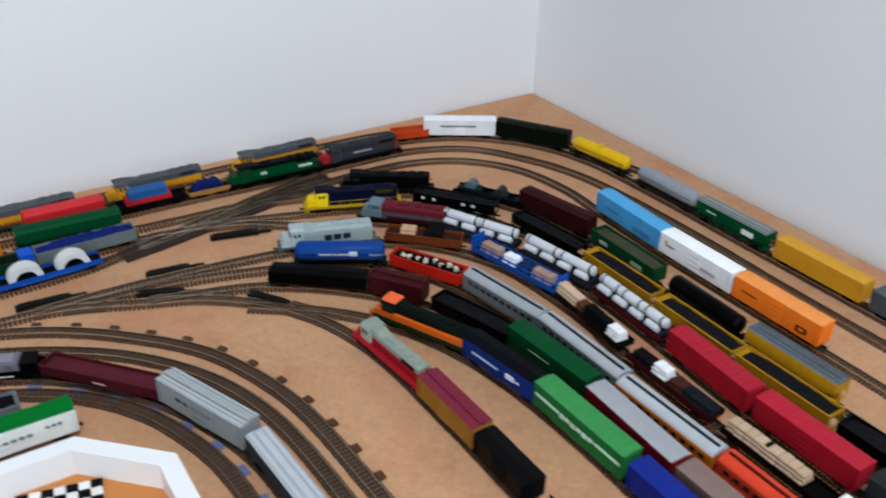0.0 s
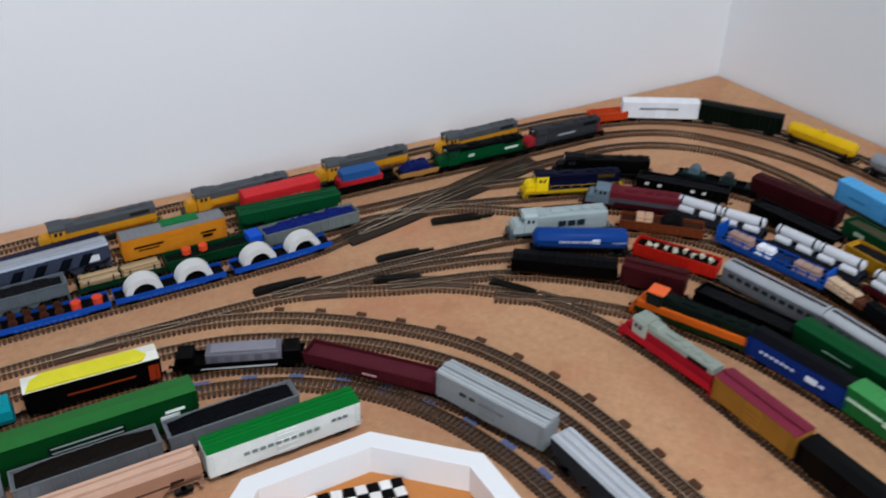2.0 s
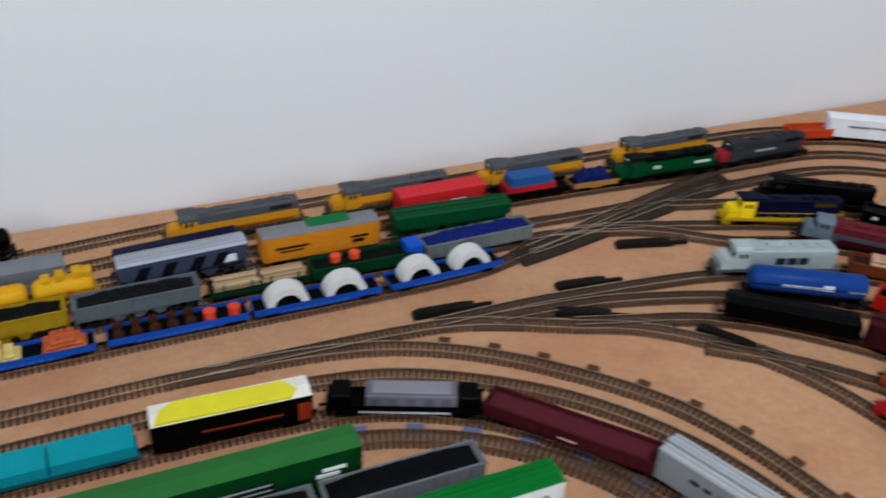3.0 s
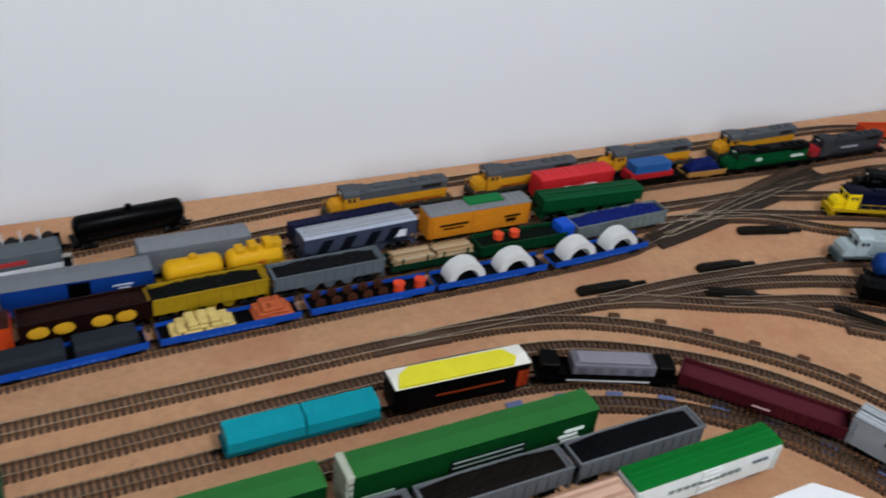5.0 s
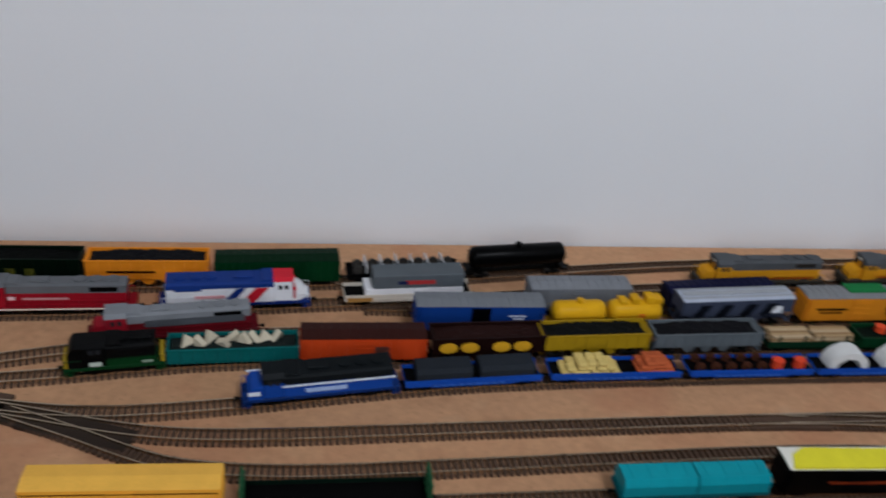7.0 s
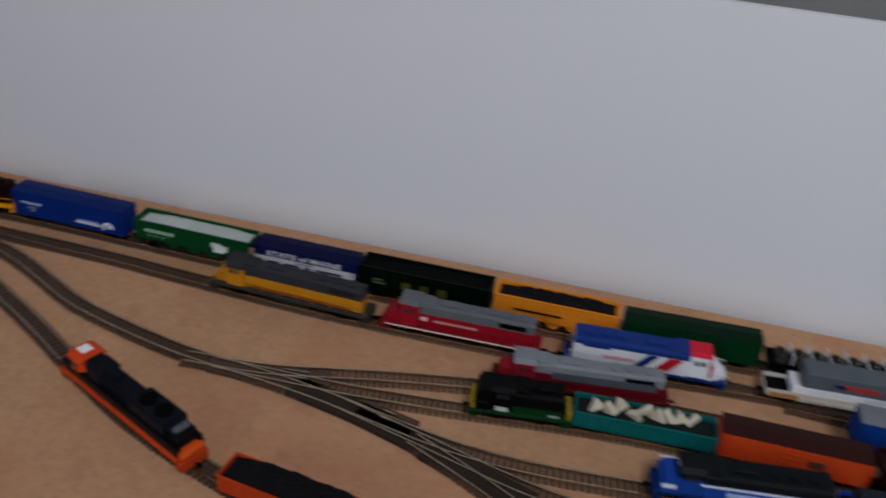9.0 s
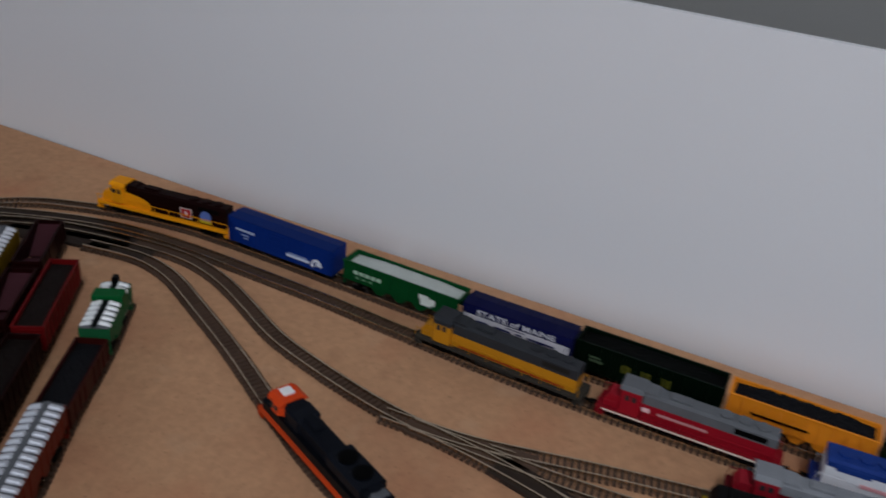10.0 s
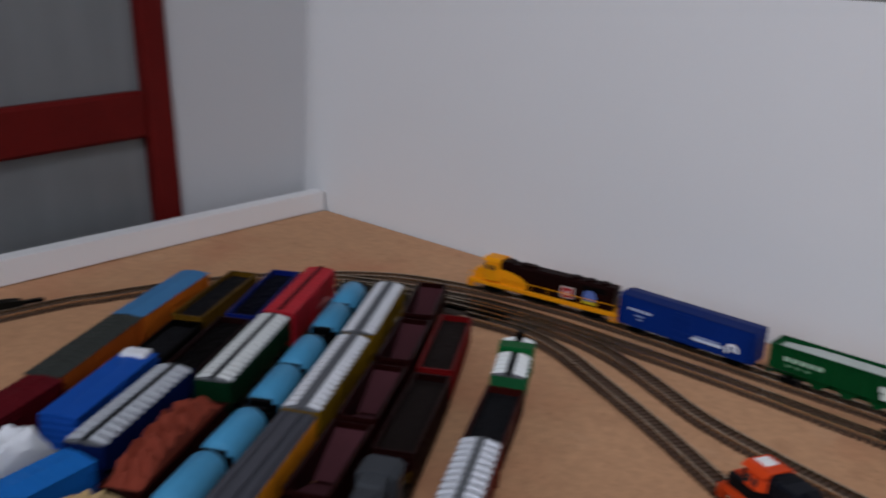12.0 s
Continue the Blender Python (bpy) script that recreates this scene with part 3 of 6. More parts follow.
def covered_hopper(label, m, length=0.100, height=0.0300, body="9aa0a8", roof=None, marks=(), hatch="b0b4b8", bays=3, round_side=False, corrugated=False, spine=0.0012, walk_col="4a4c50"):
    root = thing("covered_hopper", label, "freight car", m)
    h2, w, bod = length / 2, 0.0098, plastic(body)
    running_gear(root, length)

    def low(x):
        return 0.0125 + max(0, abs(x) - (h2 - 0.006)) * 0.7

    st = ribbed([] if round_side else ribs_at(length, 0.0078, 0.0009), 0.00040, -h2, h2, w)
    part("body", Shape().loft([box_section(x, y, low(x), height - 0.001) for x, y in st]), bod, root)
    for k in range(bays):
        c, q = -h2 + 0.022 + (length - 0.044) * (k + 0.5) / bays, (length - 0.044) / bays / 2
        part("hopper_bay", Shape().prism([(c - q, 0.0130), (c + q, 0.0130), (c + 0.002, 0.0040), (c - 0.002, 0.0040)], -w * 0.8, w * 0.8, "y"), bod, root)
    part("underframe", Shape().box(-h2, h2, -0.003, 0.003, 0.0045, 0.0064), bod, root)
    for e in (-1, 1):
        part("end_sill", Shape().box(e * h2, e * (h2 - 0.003), -w, w, 0.0053, 0.0068, 0.0003), bod, root)
        part("slope_sheet", Shape().prism([(e * h2, 0.0068), (e * (h2 - 0.016), 0.0068), (e * (h2 - 0.004), 0.0132), (e * (h2 - 0.0005), 0.0165)], -0.0015, 0.0015, "y"), bod, root)
        for y in (-w + 0.0006, w - 0.0006):
            part("end_post", Shape().box(e * h2, e * (h2 - 0.0008), y - 0.0005, y + 0.0005, 0.0062, 0.0172), bod, root)
    if corrugated:
        # Base panel greyer than the ribs, so the gaps' shade is in its colour.
        part("roof", Shape().prism([(-w, height - 0.0014), (w, height - 0.0014), (w, height - 0.0012), (spine, height + 0.0005), (-spine, height + 0.0005), (-w, height - 0.0012)], -h2, h2), plastic("85888c", 0.6), root, "roof between the ribs, greyed for the shade in the gaps")
        n = int((length - 0.003) / 0.0058)
        for side in (-1, 1):
            rib = shared(("roof_rib", roof, spine, side), lambda: roof_rib(side, spine + 0.0006, w, silvered(roof or body)))
            for k in range(n):
                part("roof_rib", rib, None, root, at=Matrix.Translation((-h2 + 0.0015 + (length - 0.003) * (k + 0.5) / n, 0, height)))
        part("roof_walk", Shape().box(-h2, h2, -spine, spine, height - 0.001, height + 0.0010), plastic(walk_col, 0.6), root)
    else:
        part("roof", Shape().prism([(-w, height - 0.001), (w, height - 0.001), (w * 0.75, height + 0.0005), (-w * 0.75, height + 0.0005)], -h2, h2), plastic(roof or body, 0.5), root)
        part("roof_hatch", Shape().box(-h2 + 0.003, h2 - 0.003, -0.0024, 0.0024, height + 0.0004, height + 0.0015, 0.0002), plastic(hatch, 0.5), root)
        for y in (-0.0062, 0.0062):
            part("roof_walk", Shape().box(-h2 + 0.001, h2 - 0.001, y - 0.0011, y + 0.0011, height + 0.0001, height + 0.0010), plastic(hatch, 0.5), root)
    bars(root, w + 0.0003, marks)
    return root


def open_car(label, m, length=0.095, height=0.0200, body="20507a", load=None, load_height=0.002, marks=(), hopper=False, ribs=True, seed=1, rough=0.25):
    """A gondola or an open hopper, with what lies in it as its load."""
    root = thing("open_hopper" if hopper else "gondola", label, "freight car", m)
    h2, w, bod = length / 2, 0.0098, plastic(body)
    running_gear(root, length)
    low = 0.0100 if hopper else 0.0062
    st = ribbed(ribs_at(length, 0.0080, 0.0012) if ribs else [], 0.0007, -h2, h2, w)
    for side in (-1, 1):
        part("side_wall", Shape().loft([[(x, side * (w - 0.0007), low), (x, side * y, low), (x, side * y, height), (x, side * (w - 0.0007), height)] for x, y in st]), bod, root)
    ring = [(-h2 - 0.0004, -w - 0.0007), (h2 + 0.0004, -w - 0.0007), (h2 + 0.0004, w + 0.0007), (-h2 - 0.0004, w + 0.0007)]
    hole = [(-h2 + 0.0009, -w + 0.0008), (h2 - 0.0009, -w + 0.0008), (h2 - 0.0009, w - 0.0008), (-h2 + 0.0009, w - 0.0008)]
    v = [(x, y, z) for q, z in ((ring, height - 0.0004), (ring, height + 0.0007), (hole, height + 0.0007), (hole, height - 0.0004)) for x, y in q]
    part("rim", Shape().add(v, [(4 * k + i, 4 * k + (i + 1) % 4, (4 * k + 4) % 16 + (i + 1) % 4, (4 * k + 4) % 16 + i) for k in range(4) for i in range(4)]), bod, root)
    if hopper:
        for k in range(3):
            c, q = (k - 1) * (length - 0.046) / 3, (length - 0.046) / 6
            part("hopper_bay", Shape().prism([(c - q, low + 0.0004), (c + q, low + 0.0004), (c + 0.002, 0.0042), (c - 0.002, 0.0042)], -w * 0.85, w * 0.85, "y"), bod, root)
        part("underframe", Shape().box(-h2, h2, -0.0025, 0.0025, 0.0045, 0.0062), bod, root)
        for e in (-1, 1):
            part("slope_sheet", Shape().prism([(e * h2, height), (e * h2, height - 0.0035), (e * (h2 - 0.018), 0.0085), (e * (h2 - 0.019), 0.0095)], -w + 0.0006, w - 0.0006, "y"), bod, root)
            part("end_sill", Shape().box(e * h2, e * (h2 - 0.002), -w, w, 0.0053, 0.0066, 0.0003), bod, root)
            for y in (-w + 0.0005, w - 0.0005):
                part("end_post", Shape().box(e * h2, e * (h2 - 0.0008), y - 0.0004, y + 0.0004, 0.006, height - 0.002), bod, root)
    else:
        part("floor_plate", Shape().box(-h2, h2, -w, w, 0.0055, 0.0070), bod, root)
        for e in (-1, 1):
            part("end_wall", end_panel(e * (h2 - 0.0003), e, w - 0.0006, 0.0068, height - 0.0003), bod, root)
    if load is not None:
        mat = load if not isinstance(load, str) else plastic(load, 0.8)
        part("load", Shape().heap(-h2 + 0.0015, h2 - 0.0015, -w + 0.001, w - 0.001, height - 0.0035, 0.002 + load_height, seed, 26, 7, rough), mat, root, smooth=False)
    bars(root, w + 0.0006, marks)
    return root


def flat_car(label, m, length=0.100, body="1548b0", bulkhead=None, name="flat_car", marks=()):
    root = thing(name, label, "freight car", m)
    h2, w, bod = length / 2, 0.0098, plastic(body)
    running_gear(root, length)
    s = Shape().box(-h2, h2, -w, w, 0.0060, 0.0085, 0.0003)
    s.prism([(-h2 + 0.012, 0.0062), (h2 - 0.012, 0.0062), (h2 - 0.022, 0.0042), (-h2 + 0.022, 0.0042)], -w * 0.9, w * 0.9, "y")
    for i in range(14):
        x = -h2 + 0.004 + (length - 0.008) * i / 13
        for y in (-w, w):
            s.box(x - 0.0006, x + 0.0006, y - 0.0006, y + 0.0006, 0.0062, 0.0088)
    part("frame", s, bod, root)
    part("deck", Shape().box(-h2 + 0.0006, h2 - 0.0006, -w + 0.0008, w - 0.0008, 0.0080, 0.0086), plastic("1b1a1c", 0.75), root, "dark deck")
    for y in (-w + 0.0004, w - 0.0004):
        part("side_sill", Shape().box(-h2, h2, y - 0.0004, y + 0.0004, 0.0085, 0.0116), bod, root)
    if bulkhead:
        for e in (-1, 1):
            b = Shape().box(e * h2, e * (h2 - 0.0016), -w, w, 0.0085, 0.0240, 0.0003)
            for y in (-0.006, 0.0, 0.006):
                b.box(e * (h2 - 0.0016), e * (h2 - 0.0026), y - 0.0006, y + 0.0006, 0.0085, 0.0235)
            part("bulkhead", b, plastic(bulkhead), root)
    bars(root, w + 0.0006, marks)
    return root


def tank_car(label, m, length=0.090, r=0.0092, body="e8e8e8", frame="1a1a1a", dome=True, bands=None, segments=1, marks=()):
    root = thing("tank_car", label, "freight car", m)
    h2, zc = length / 2, 0.0085 + r
    running_gear(root, length)
    part("underframe", Shape().box(-h2, h2, -0.004, 0.004, 0.0048, 0.0068).box(-h2, -h2 + 0.006, -0.009, 0.009, 0.0055, 0.0072).box(h2 - 0.006, h2, -0.009, 0.009, 0.0055, 0.0072), plastic(frame), root)
    L = (length - 0.004) / segments
    for k in range(segments):
        a = -h2 + 0.002 + L * k + (0.0012 if segments > 1 else 0)
        b = a + L - (0.0024 if segments > 1 else 0)
        prof = [(a, 0.002), (a + 0.0008, r * 0.6), (a + 0.0025, r * 0.88), (a + 0.005, r), (b - 0.005, r), (b - 0.0025, r * 0.88), (b - 0.0008, r * 0.6), (b, 0.002)]
        tank = part("tank", Shape().lathe(prof, zc, 20), plastic(body, 0.35), root, smooth=True)
        if dome:
            c = (a + b) / 2
            part("dome", Shape().tube((c, 0, zc + r - 0.001), (c, 0, zc + r + 0.0022), 0.0030, 12).tube((c, 0, zc + r + 0.0022), (c, 0, zc + r + 0.0030), 0.0022, 10), plastic(body, 0.35), tank)
        if bands:
            s = Shape()
            for q in range(4):
                x = a + (b - a) * (q + 0.5) / 4
                s.lathe([(x - 0.0009, r + 0.0003), (x + 0.0009, r + 0.0003)], zc, 20)
            part("band", s, plastic(bands), tank)
    s = Shape()
    for e in (-1, 1):
        for y in (-1, 1):
            s.box(e * (h2 - 0.010) - 0.001, e * (h2 - 0.010) + 0.001, y * 0.003, y * 0.0085, 0.0065, zc - 0.002)
    part("saddle", s, plastic(frame), root)
    s = Shape()
    for y in (-1, 1):
        s.tube((-h2 + 0.003, y * (r + 0.0006), zc + 0.001), (h2 - 0.003, y * (r + 0.0006), zc + 0.001), 0.00025, 5)
    part("handrail", s, plastic(frame), root)
    bars(root, r * 0.96, marks)
    return root


def diesel(label, m, length=0.118, hood="7d8288", side="e0a020", cab=None, roof=None, frame="1a1a1a", nose=None, stripe=None, front=-1, six=True, height=0.0285, marks=(), rail_col=None, low_nose=True, full_width=False, cap=0.0078, skirt=None, sweep_col=None, gear=None, cab_top=None, cab_band=None, rounded=False, belt=None, cab_round=0.0008):
    """A hood-unit diesel engine; front is the end that its cab faces, cap the depth of the roof colour."""
    root = thing("diesel_engine", label, "locomotive", m)
    h2, f = length / 2, front
    cabm, sidem, roofm = plastic(cab or side), plastic(side), plastic(roof or hood, 0.55)
    running_gear(root, length, long=six, inset=0.022 if six else 0.019)
    part("fuel_tank", Shape().box(-0.016, 0.016, -0.0085, 0.0085, 0.0022, 0.0064, 0.0012), plastic(gear or frame), root)
    part("walkway", Shape().box(-h2, h2, -0.0096, 0.0096, 0.0062, 0.0090, 0.0003), plastic(stripe or frame), root)
    for e in (-1, 1):
        part("pilot", Shape().prism([(e * h2, 0.0066), (e * h2, 0.0024), (e * (h2 - 0.0012), 0.0018), (e * (h2 - 0.0022), 0.0066)], -0.0092, 0.0092, "y"), plastic(stripe or frame), root)
        for y in (-1, 1):
            for z in (0.0030, 0.0048):
                part("step", Shape().box(e * (h2 - 0.0024), e * (h2 - 0.006), y * 0.0080, y * 0.0098, z - 0.0004, z + 0.0004), plastic(stripe or frame), root)
    w = 0.0094 if full_width else 0.0064
    x_cab0, x_cab1 = f * (h2 - 0.028), f * (h2 - 0.014)
    x_rear = -f * (h2 - 0.006)
    top = height - 0.0012
    part("long_hood", Shape().box(x_cab0, x_rear, -w, w, 0.0088, top - cap + 0.0003), sidem, root)
    c = 0.0016
    part("hood_top", Shape().prism([(-w - 0.0001, top - cap), (w + 0.0001, top - cap), (w + 0.0001, top - c), (w - c, top), (-w + c, top), (-w - 0.0001, top - c)], x_cab0, x_rear - f * 0.0001), roofm, root)
    part("louvre_panel", Shape().box(x_rear + f * 0.006, x_rear + f * 0.026, -w - 0.0003, w + 0.0003, top - 0.0068, top - 0.0028, 0.0002), plastic(frame, 0.6) if not full_width else roofm, root)
    for k in range(3):
        x = x_rear + f * (0.010 + 0.0115 * k)
        fan = Shape().tube((x, 0, top - 0.0002), (x, 0, top + 0.0011), 0.0044, 16)
        fan = part("fan", fan.tube((x, 0, top + 0.0009), (x, 0, top + 0.0014), 0.0018, 10), roofm, root)
        part("grille", Shape().tube((x, 0, top + 0.0010), (x, 0, top + 0.00125), 0.0036, 16), roofm, fan)
    part("exhaust", Shape().box(x_cab0 - f * 0.030, x_cab0 - f * 0.016, -0.0034, 0.0034, top - 0.0002, top + 0.0016, 0.0005), roofm, root)
    part("blower_duct", Shape().prism([(x_cab0 - f * 0.012, top - 0.001), (x_cab0, top - 0.001), (x_cab0, top + 0.0012), (x_cab0 - f * 0.008, top + 0.0010)], -w * 0.9, w * 0.9, "y"), roofm, root)
    if sweep_col:
        n = 10
        for y in (-1, 1):
            arc = [(x_cab0, 0.0088), (x_cab0 - f * 0.0235, 0.0088)] + [(x_cab0 - f * 0.025 * math.cos(a), 0.0112 + 0.0100 * math.sin(a)) for a in [math.pi / 2 * k / n for k in range(0, n + 1)]]
            part("sweep", Shape().prism(arc, y * w, y * (w + 0.0004), "y"), plastic(sweep_col), root, "yellow sweep behind the cab")
    if skirt:
        for y in (-1, 1):
            part("side_skirt", Shape().box(-h2 + 0.004, h2 - 0.004, y * 0.0088, y * 0.0099, 0.0064, 0.0112 if belt else 0.0135, 0.0004), plastic(skirt), root)
            if belt:
                part("side_belt", Shape().box(-h2 + 0.006, h2 - 0.004, y * 0.0060, y * 0.0096, 0.0112, 0.0180, 0.0004), plastic(belt), root, "coloured belt along the hood")
    cabob = part("cab", Shape().box(x_cab0, x_cab1, -0.0095, 0.0095, 0.0088, height - 0.0012, cab_round), cabm, root)
    if cab_band:
        part("cab_band", Shape().box(x_cab0 - f * 0.0002, x_cab1 + f * 0.0002, -0.0097, 0.0097, cab_band, height - 0.0012, 0.0008), roofm, cabob)
    part("cab_roof", Shape().prism([(-0.0097, height - 0.0016), (0.0097, height - 0.0016), (0.0066, height + 0.0008), (-0.0066, height + 0.0008)], x_cab0 - f * 0.0004, x_cab1 + f * 0.0008), plastic(cab_top) if cab_top else (roofm if not full_width else cabm), cabob)
    for y in (-1, 1):
        for d in (0.0034, 0.0080):
            part("side_window", Shape().box(x_cab0 + f * d, x_cab0 + f * (d + 0.0028), y * 0.0090, y * 0.0099, 0.0200, 0.0236), GLASS_DARK, cabob)
        part("windscreen", Shape().box(x_cab1 - f * 0.0004, x_cab1 + f * 0.0003, y * 0.0022, y * 0.0080, 0.0195, 0.0240), GLASS_DARK, cabob)
    nh = 0.0185 if low_nose else top
    if rounded:
        # a bulging streamlined nose
        secs = []
        for k in range(9):
            q = math.sin(math.pi / 2 * (1 - k / 8)) if k < 8 else 0.12
            x, ww, hh = x_cab1 + f * 0.0125 * (k / 8), 0.0096 * (0.45 + 0.55 * q), 0.0088 + (nh + 0.0030 - 0.0088) * (0.35 + 0.65 * q)
            secs.append([(x, -ww, 0.0088), (x, ww, 0.0088), (x, ww, hh - 0.003), (x, ww * 0.75, hh - 0.0006), (x, 0, hh), (x, -ww * 0.75, hh - 0.0006), (x, -ww, hh - 0.003)])
        part("nose", Shape().loft(secs), plastic(nose or side), root, smooth=True)
        part("nose_band", Shape().box(x_cab1, x_cab1 + f * 0.0030, -0.0099, 0.0099, 0.0105, nh + 0.0026, 0.0010), plastic("d02434"), root, "red band over the nose")
    else:
        part("short_hood", Shape().prism([(x_cab1, 0.0088), (f * (h2 - 0.0035), 0.0088), (f * (h2 - 0.0035), nh - 0.0045), (f * (h2 - 0.0065), nh), (x_cab1, nh)], -w, w, "y"), plastic(nose or side), root)
    for y in (-0.0012, 0.0012):
        part("headlight", Shape().tube((x_cab1, y, height - 0.0026), (x_cab1 + f * 0.0010, y, height - 0.0026), 0.0008, 8), plastic("f2efe0", 0.2), root)
    for y in (-0.0093, 0.0093):
        hr, a, b = Shape(), x_cab0 - f * 0.002, x_rear - f * 0.003
        hr.tube((a, y, 0.0152), (b, y, 0.0152), 0.00030, 5)
        for k in range(8):
            x = a + (b - a) * k / 7
            hr.tube((x, y, 0.0088), (x, y, 0.0153), 0.00028, 5)
        part("handrail", hr, plastic(rail_col or side), root)
        hr = Shape().tube((x_cab1 + f * 0.002, y, 0.0152), (f * (h2 - 0.001), y, 0.0152), 0.00028, 5)
        part("handrail", hr.tube((f * (h2 - 0.001), y, 0.0088), (f * (h2 - 0.001), y, 0.0153), 0.00025, 5), plastic(rail_col or side), root)
    bars(root, w + 0.0004, marks)
    return root


def passenger_car(label, m, length=0.105, body="9a9da2", stripe=None, roof="b8bcc0", spine="4a4c50"):
    root = thing("passenger_car", label, "passenger car", m)
    h2, w = length / 2, 0.0098
    running_gear(root, length, inset=0.016)
    part("underframe", Shape().box(-h2 + 0.004, h2 - 0.004, -0.007, 0.007, 0.0030, 0.0060, 0.0005), BLACK, root)
    side = [(w, 0.0058)]
    for k in range(4):
        z = 0.0075 + 0.0014 * k
        side += [(w, z - 0.0004), (w + 0.0003, z - 0.0002), (w + 0.0003, z + 0.0002), (w, z + 0.0004)]
    side.append((w, 0.0225))
    bod = part("body", Shape().prism(side + [(-y, z) for y, z in reversed(side)], -h2, h2), plastic(body, 0.3), root)
    pane = shared("car_pane", lambda: Shape().box(-0.0029, 0.0029, -w - 0.0003, w + 0.0003, 0.0150, 0.0190).mesh("window_pane", GLASS_DARK))
    for k in range(10):
        part("window_pane", pane, None, bod, at=Matrix.Translation((-h2 + 0.010 + (length - 0.020) * k / 9, 0, 0)))
    if stripe:
        for y in (-w, w):
            part("stripe", Shape().box(-h2, h2, y - 0.0004, y + 0.0004, 0.0194, 0.0224), plastic(stripe), root)
    prof = [(w * math.cos(a), 0.0222 + 0.0050 * math.sin(a)) for a in [math.pi * i / 12 for i in range(13)]]
    part("roof", Shape().prism(prof, -h2, h2), plastic(roof, 0.35), root, smooth=True)
    part("roof_spine", Shape().box(-h2 + 0.002, h2 - 0.002, -0.0016, 0.0016, 0.0265, 0.0278, 0.0003), plastic(spine), root)
    for e in (-1, 1):
        part("diaphragm", Shape().box(e * h2, e * (h2 + 0.0025), -0.0035, 0.0035, 0.0062, 0.0215, 0.0004), BLACK, root)
    return root


def lettering(root, words, size, x, z, y, col, flip=False, wide=1.0):
    """Raised words on a car's side, read from the -y side."""
    cu = bpy.data.curves.new("words", "FONT")
    cu.body, cu.size, cu.align_x, cu.extrude = words, size, "CENTER", 0.00015
    cu.offset = size * 0.008
    tmp = bpy.data.objects.new("words", cu)
    scene.collection.objects.link(tmp)
    me = bpy.data.meshes.new_from_object(tmp.evaluated_get(bpy.context.evaluated_depsgraph_get()))
    bpy.data.objects.remove(tmp)
    me.materials.clear()
    me.materials.append(plastic(col))
    part("lettering", me, None, root, at=Matrix.Translation((x, y, z)) @ Matrix.Rotation(math.pi if flip else 0, 4, "Z") @ Matrix.Rotation(math.pi / 2, 4, "X") @ Matrix.Diagonal((wide, 1, 1, 1)))
def slanted(root, x0, x1, lean, z0, z1, y, col, label=""):
    """Slanting paint stripes on both sides of a car."""
    for s in (-1, 1):
        part("stripe", Shape().prism([(x0, z0), (x1, z0), (x1 + lean, z1), (x0 + lean, z1)], s * (y - 0.0003), s * y, "y"), plastic(col), root, label)


def arc_mark(root, x, z, r0, r1, a0, a1, y, col):
    """A curved painted band on both sides of a car."""
    n = 10
    ang = [radians(a0 + (a1 - a0) * k / n) for k in range(n + 1)]
    ring = [(x + r1 * math.cos(a), z + r1 * math.sin(a)) for a in ang] + [(x + r0 * math.cos(a), z + r0 * math.sin(a)) for a in reversed(ang)]
    for s in (-1, 1):
        part("curved_mark", Shape().prism(ring, s * (y - 0.0004), s * y, "y"), plastic(col), root)


def track_plate(points, width, label, mat=None, guards=True):
    """A flat brown plastic bed between crossing rails, with rail stubs on it."""
    line = smooth_line(points)
    nrm = normals(line)
    root = tagged(new("crossing_plate"), label, "railway track", "plates at the crossings")
    root.location = (0, 0, TOP)
    part("plate", sweep(line, nrm, 0, width / 2, 0.0, 0.0030), mat or PLATE, root)
    for side in (-1, 1) if guards else ():
        part("guard_rail", sweep(line[4:-4], nrm[4:-4], side * 0.0032, 0.0004, 0.0030, 0.0047), RAIL, root)


track_plate([(-0.70, -0.186), (-0.66, -0.179), (-0.607, -0.167), (-0.55, -0.154), (-0.48, -0.138), (-0.42, -0.125)], 0.024, "dark brown crossing plate where yard tracks cross")
for q in ([(-1.625, -0.190), (-1.60, -0.188), (-1.575, -0.184)], [(-1.55, -0.203), (-1.53, -0.207), (-1.51, -0.212)], [(-0.99, -0.247), (-0.964, -0.248), (-0.94, -0.250)],
          [(-0.775, -0.258), (-0.754, -0.264), (-0.735, -0.273)], [(-0.665, -0.295), (-0.648, -0.303), (-0.63, -0.315)], [(-0.585, -0.36), (-0.575, -0.374), (-0.565, -0.39)]):
    track_plate(q, 0.015, "dark brown turnout plate under crossing rails", TIE)
for q in ([(-2.10, -0.168), (-2.06, -0.146), (-2.01, -0.128), (-1.96, -0.120)], [(-2.06, -0.158), (-2.02, -0.142), (-1.97, -0.130)], [(-1.99, -0.134), (-1.96, -0.128), (-1.935, -0.128)], [(-2.10, -0.152), (-2.05, -0.125), (-2.01, -0.113), (-1.968, -0.107)]):
    track_plate(q, 0.018, "dark brown turnout plate at the storage yard's throat", guards=False)
for q in ([(-1.60, -0.197), (-1.55, -0.208), (-1.50, -0.2235)], [(-1.50, -0.2255), (-1.46, -0.240), (-1.425, -0.252)]):
    track_plate(q, 0.019, "dark brown turnout plate where the running tracks part", guards=False)

# ---- the moving train on the outermost track, standing still by the back wall ----
def in_train(d):
    """Pose at a distance behind the leading engine's middle, along the outermost track."""
    p = LANES["T0"][round((1.248 + d) / 0.004)]
    return on_track("T0", p.x, p.y)


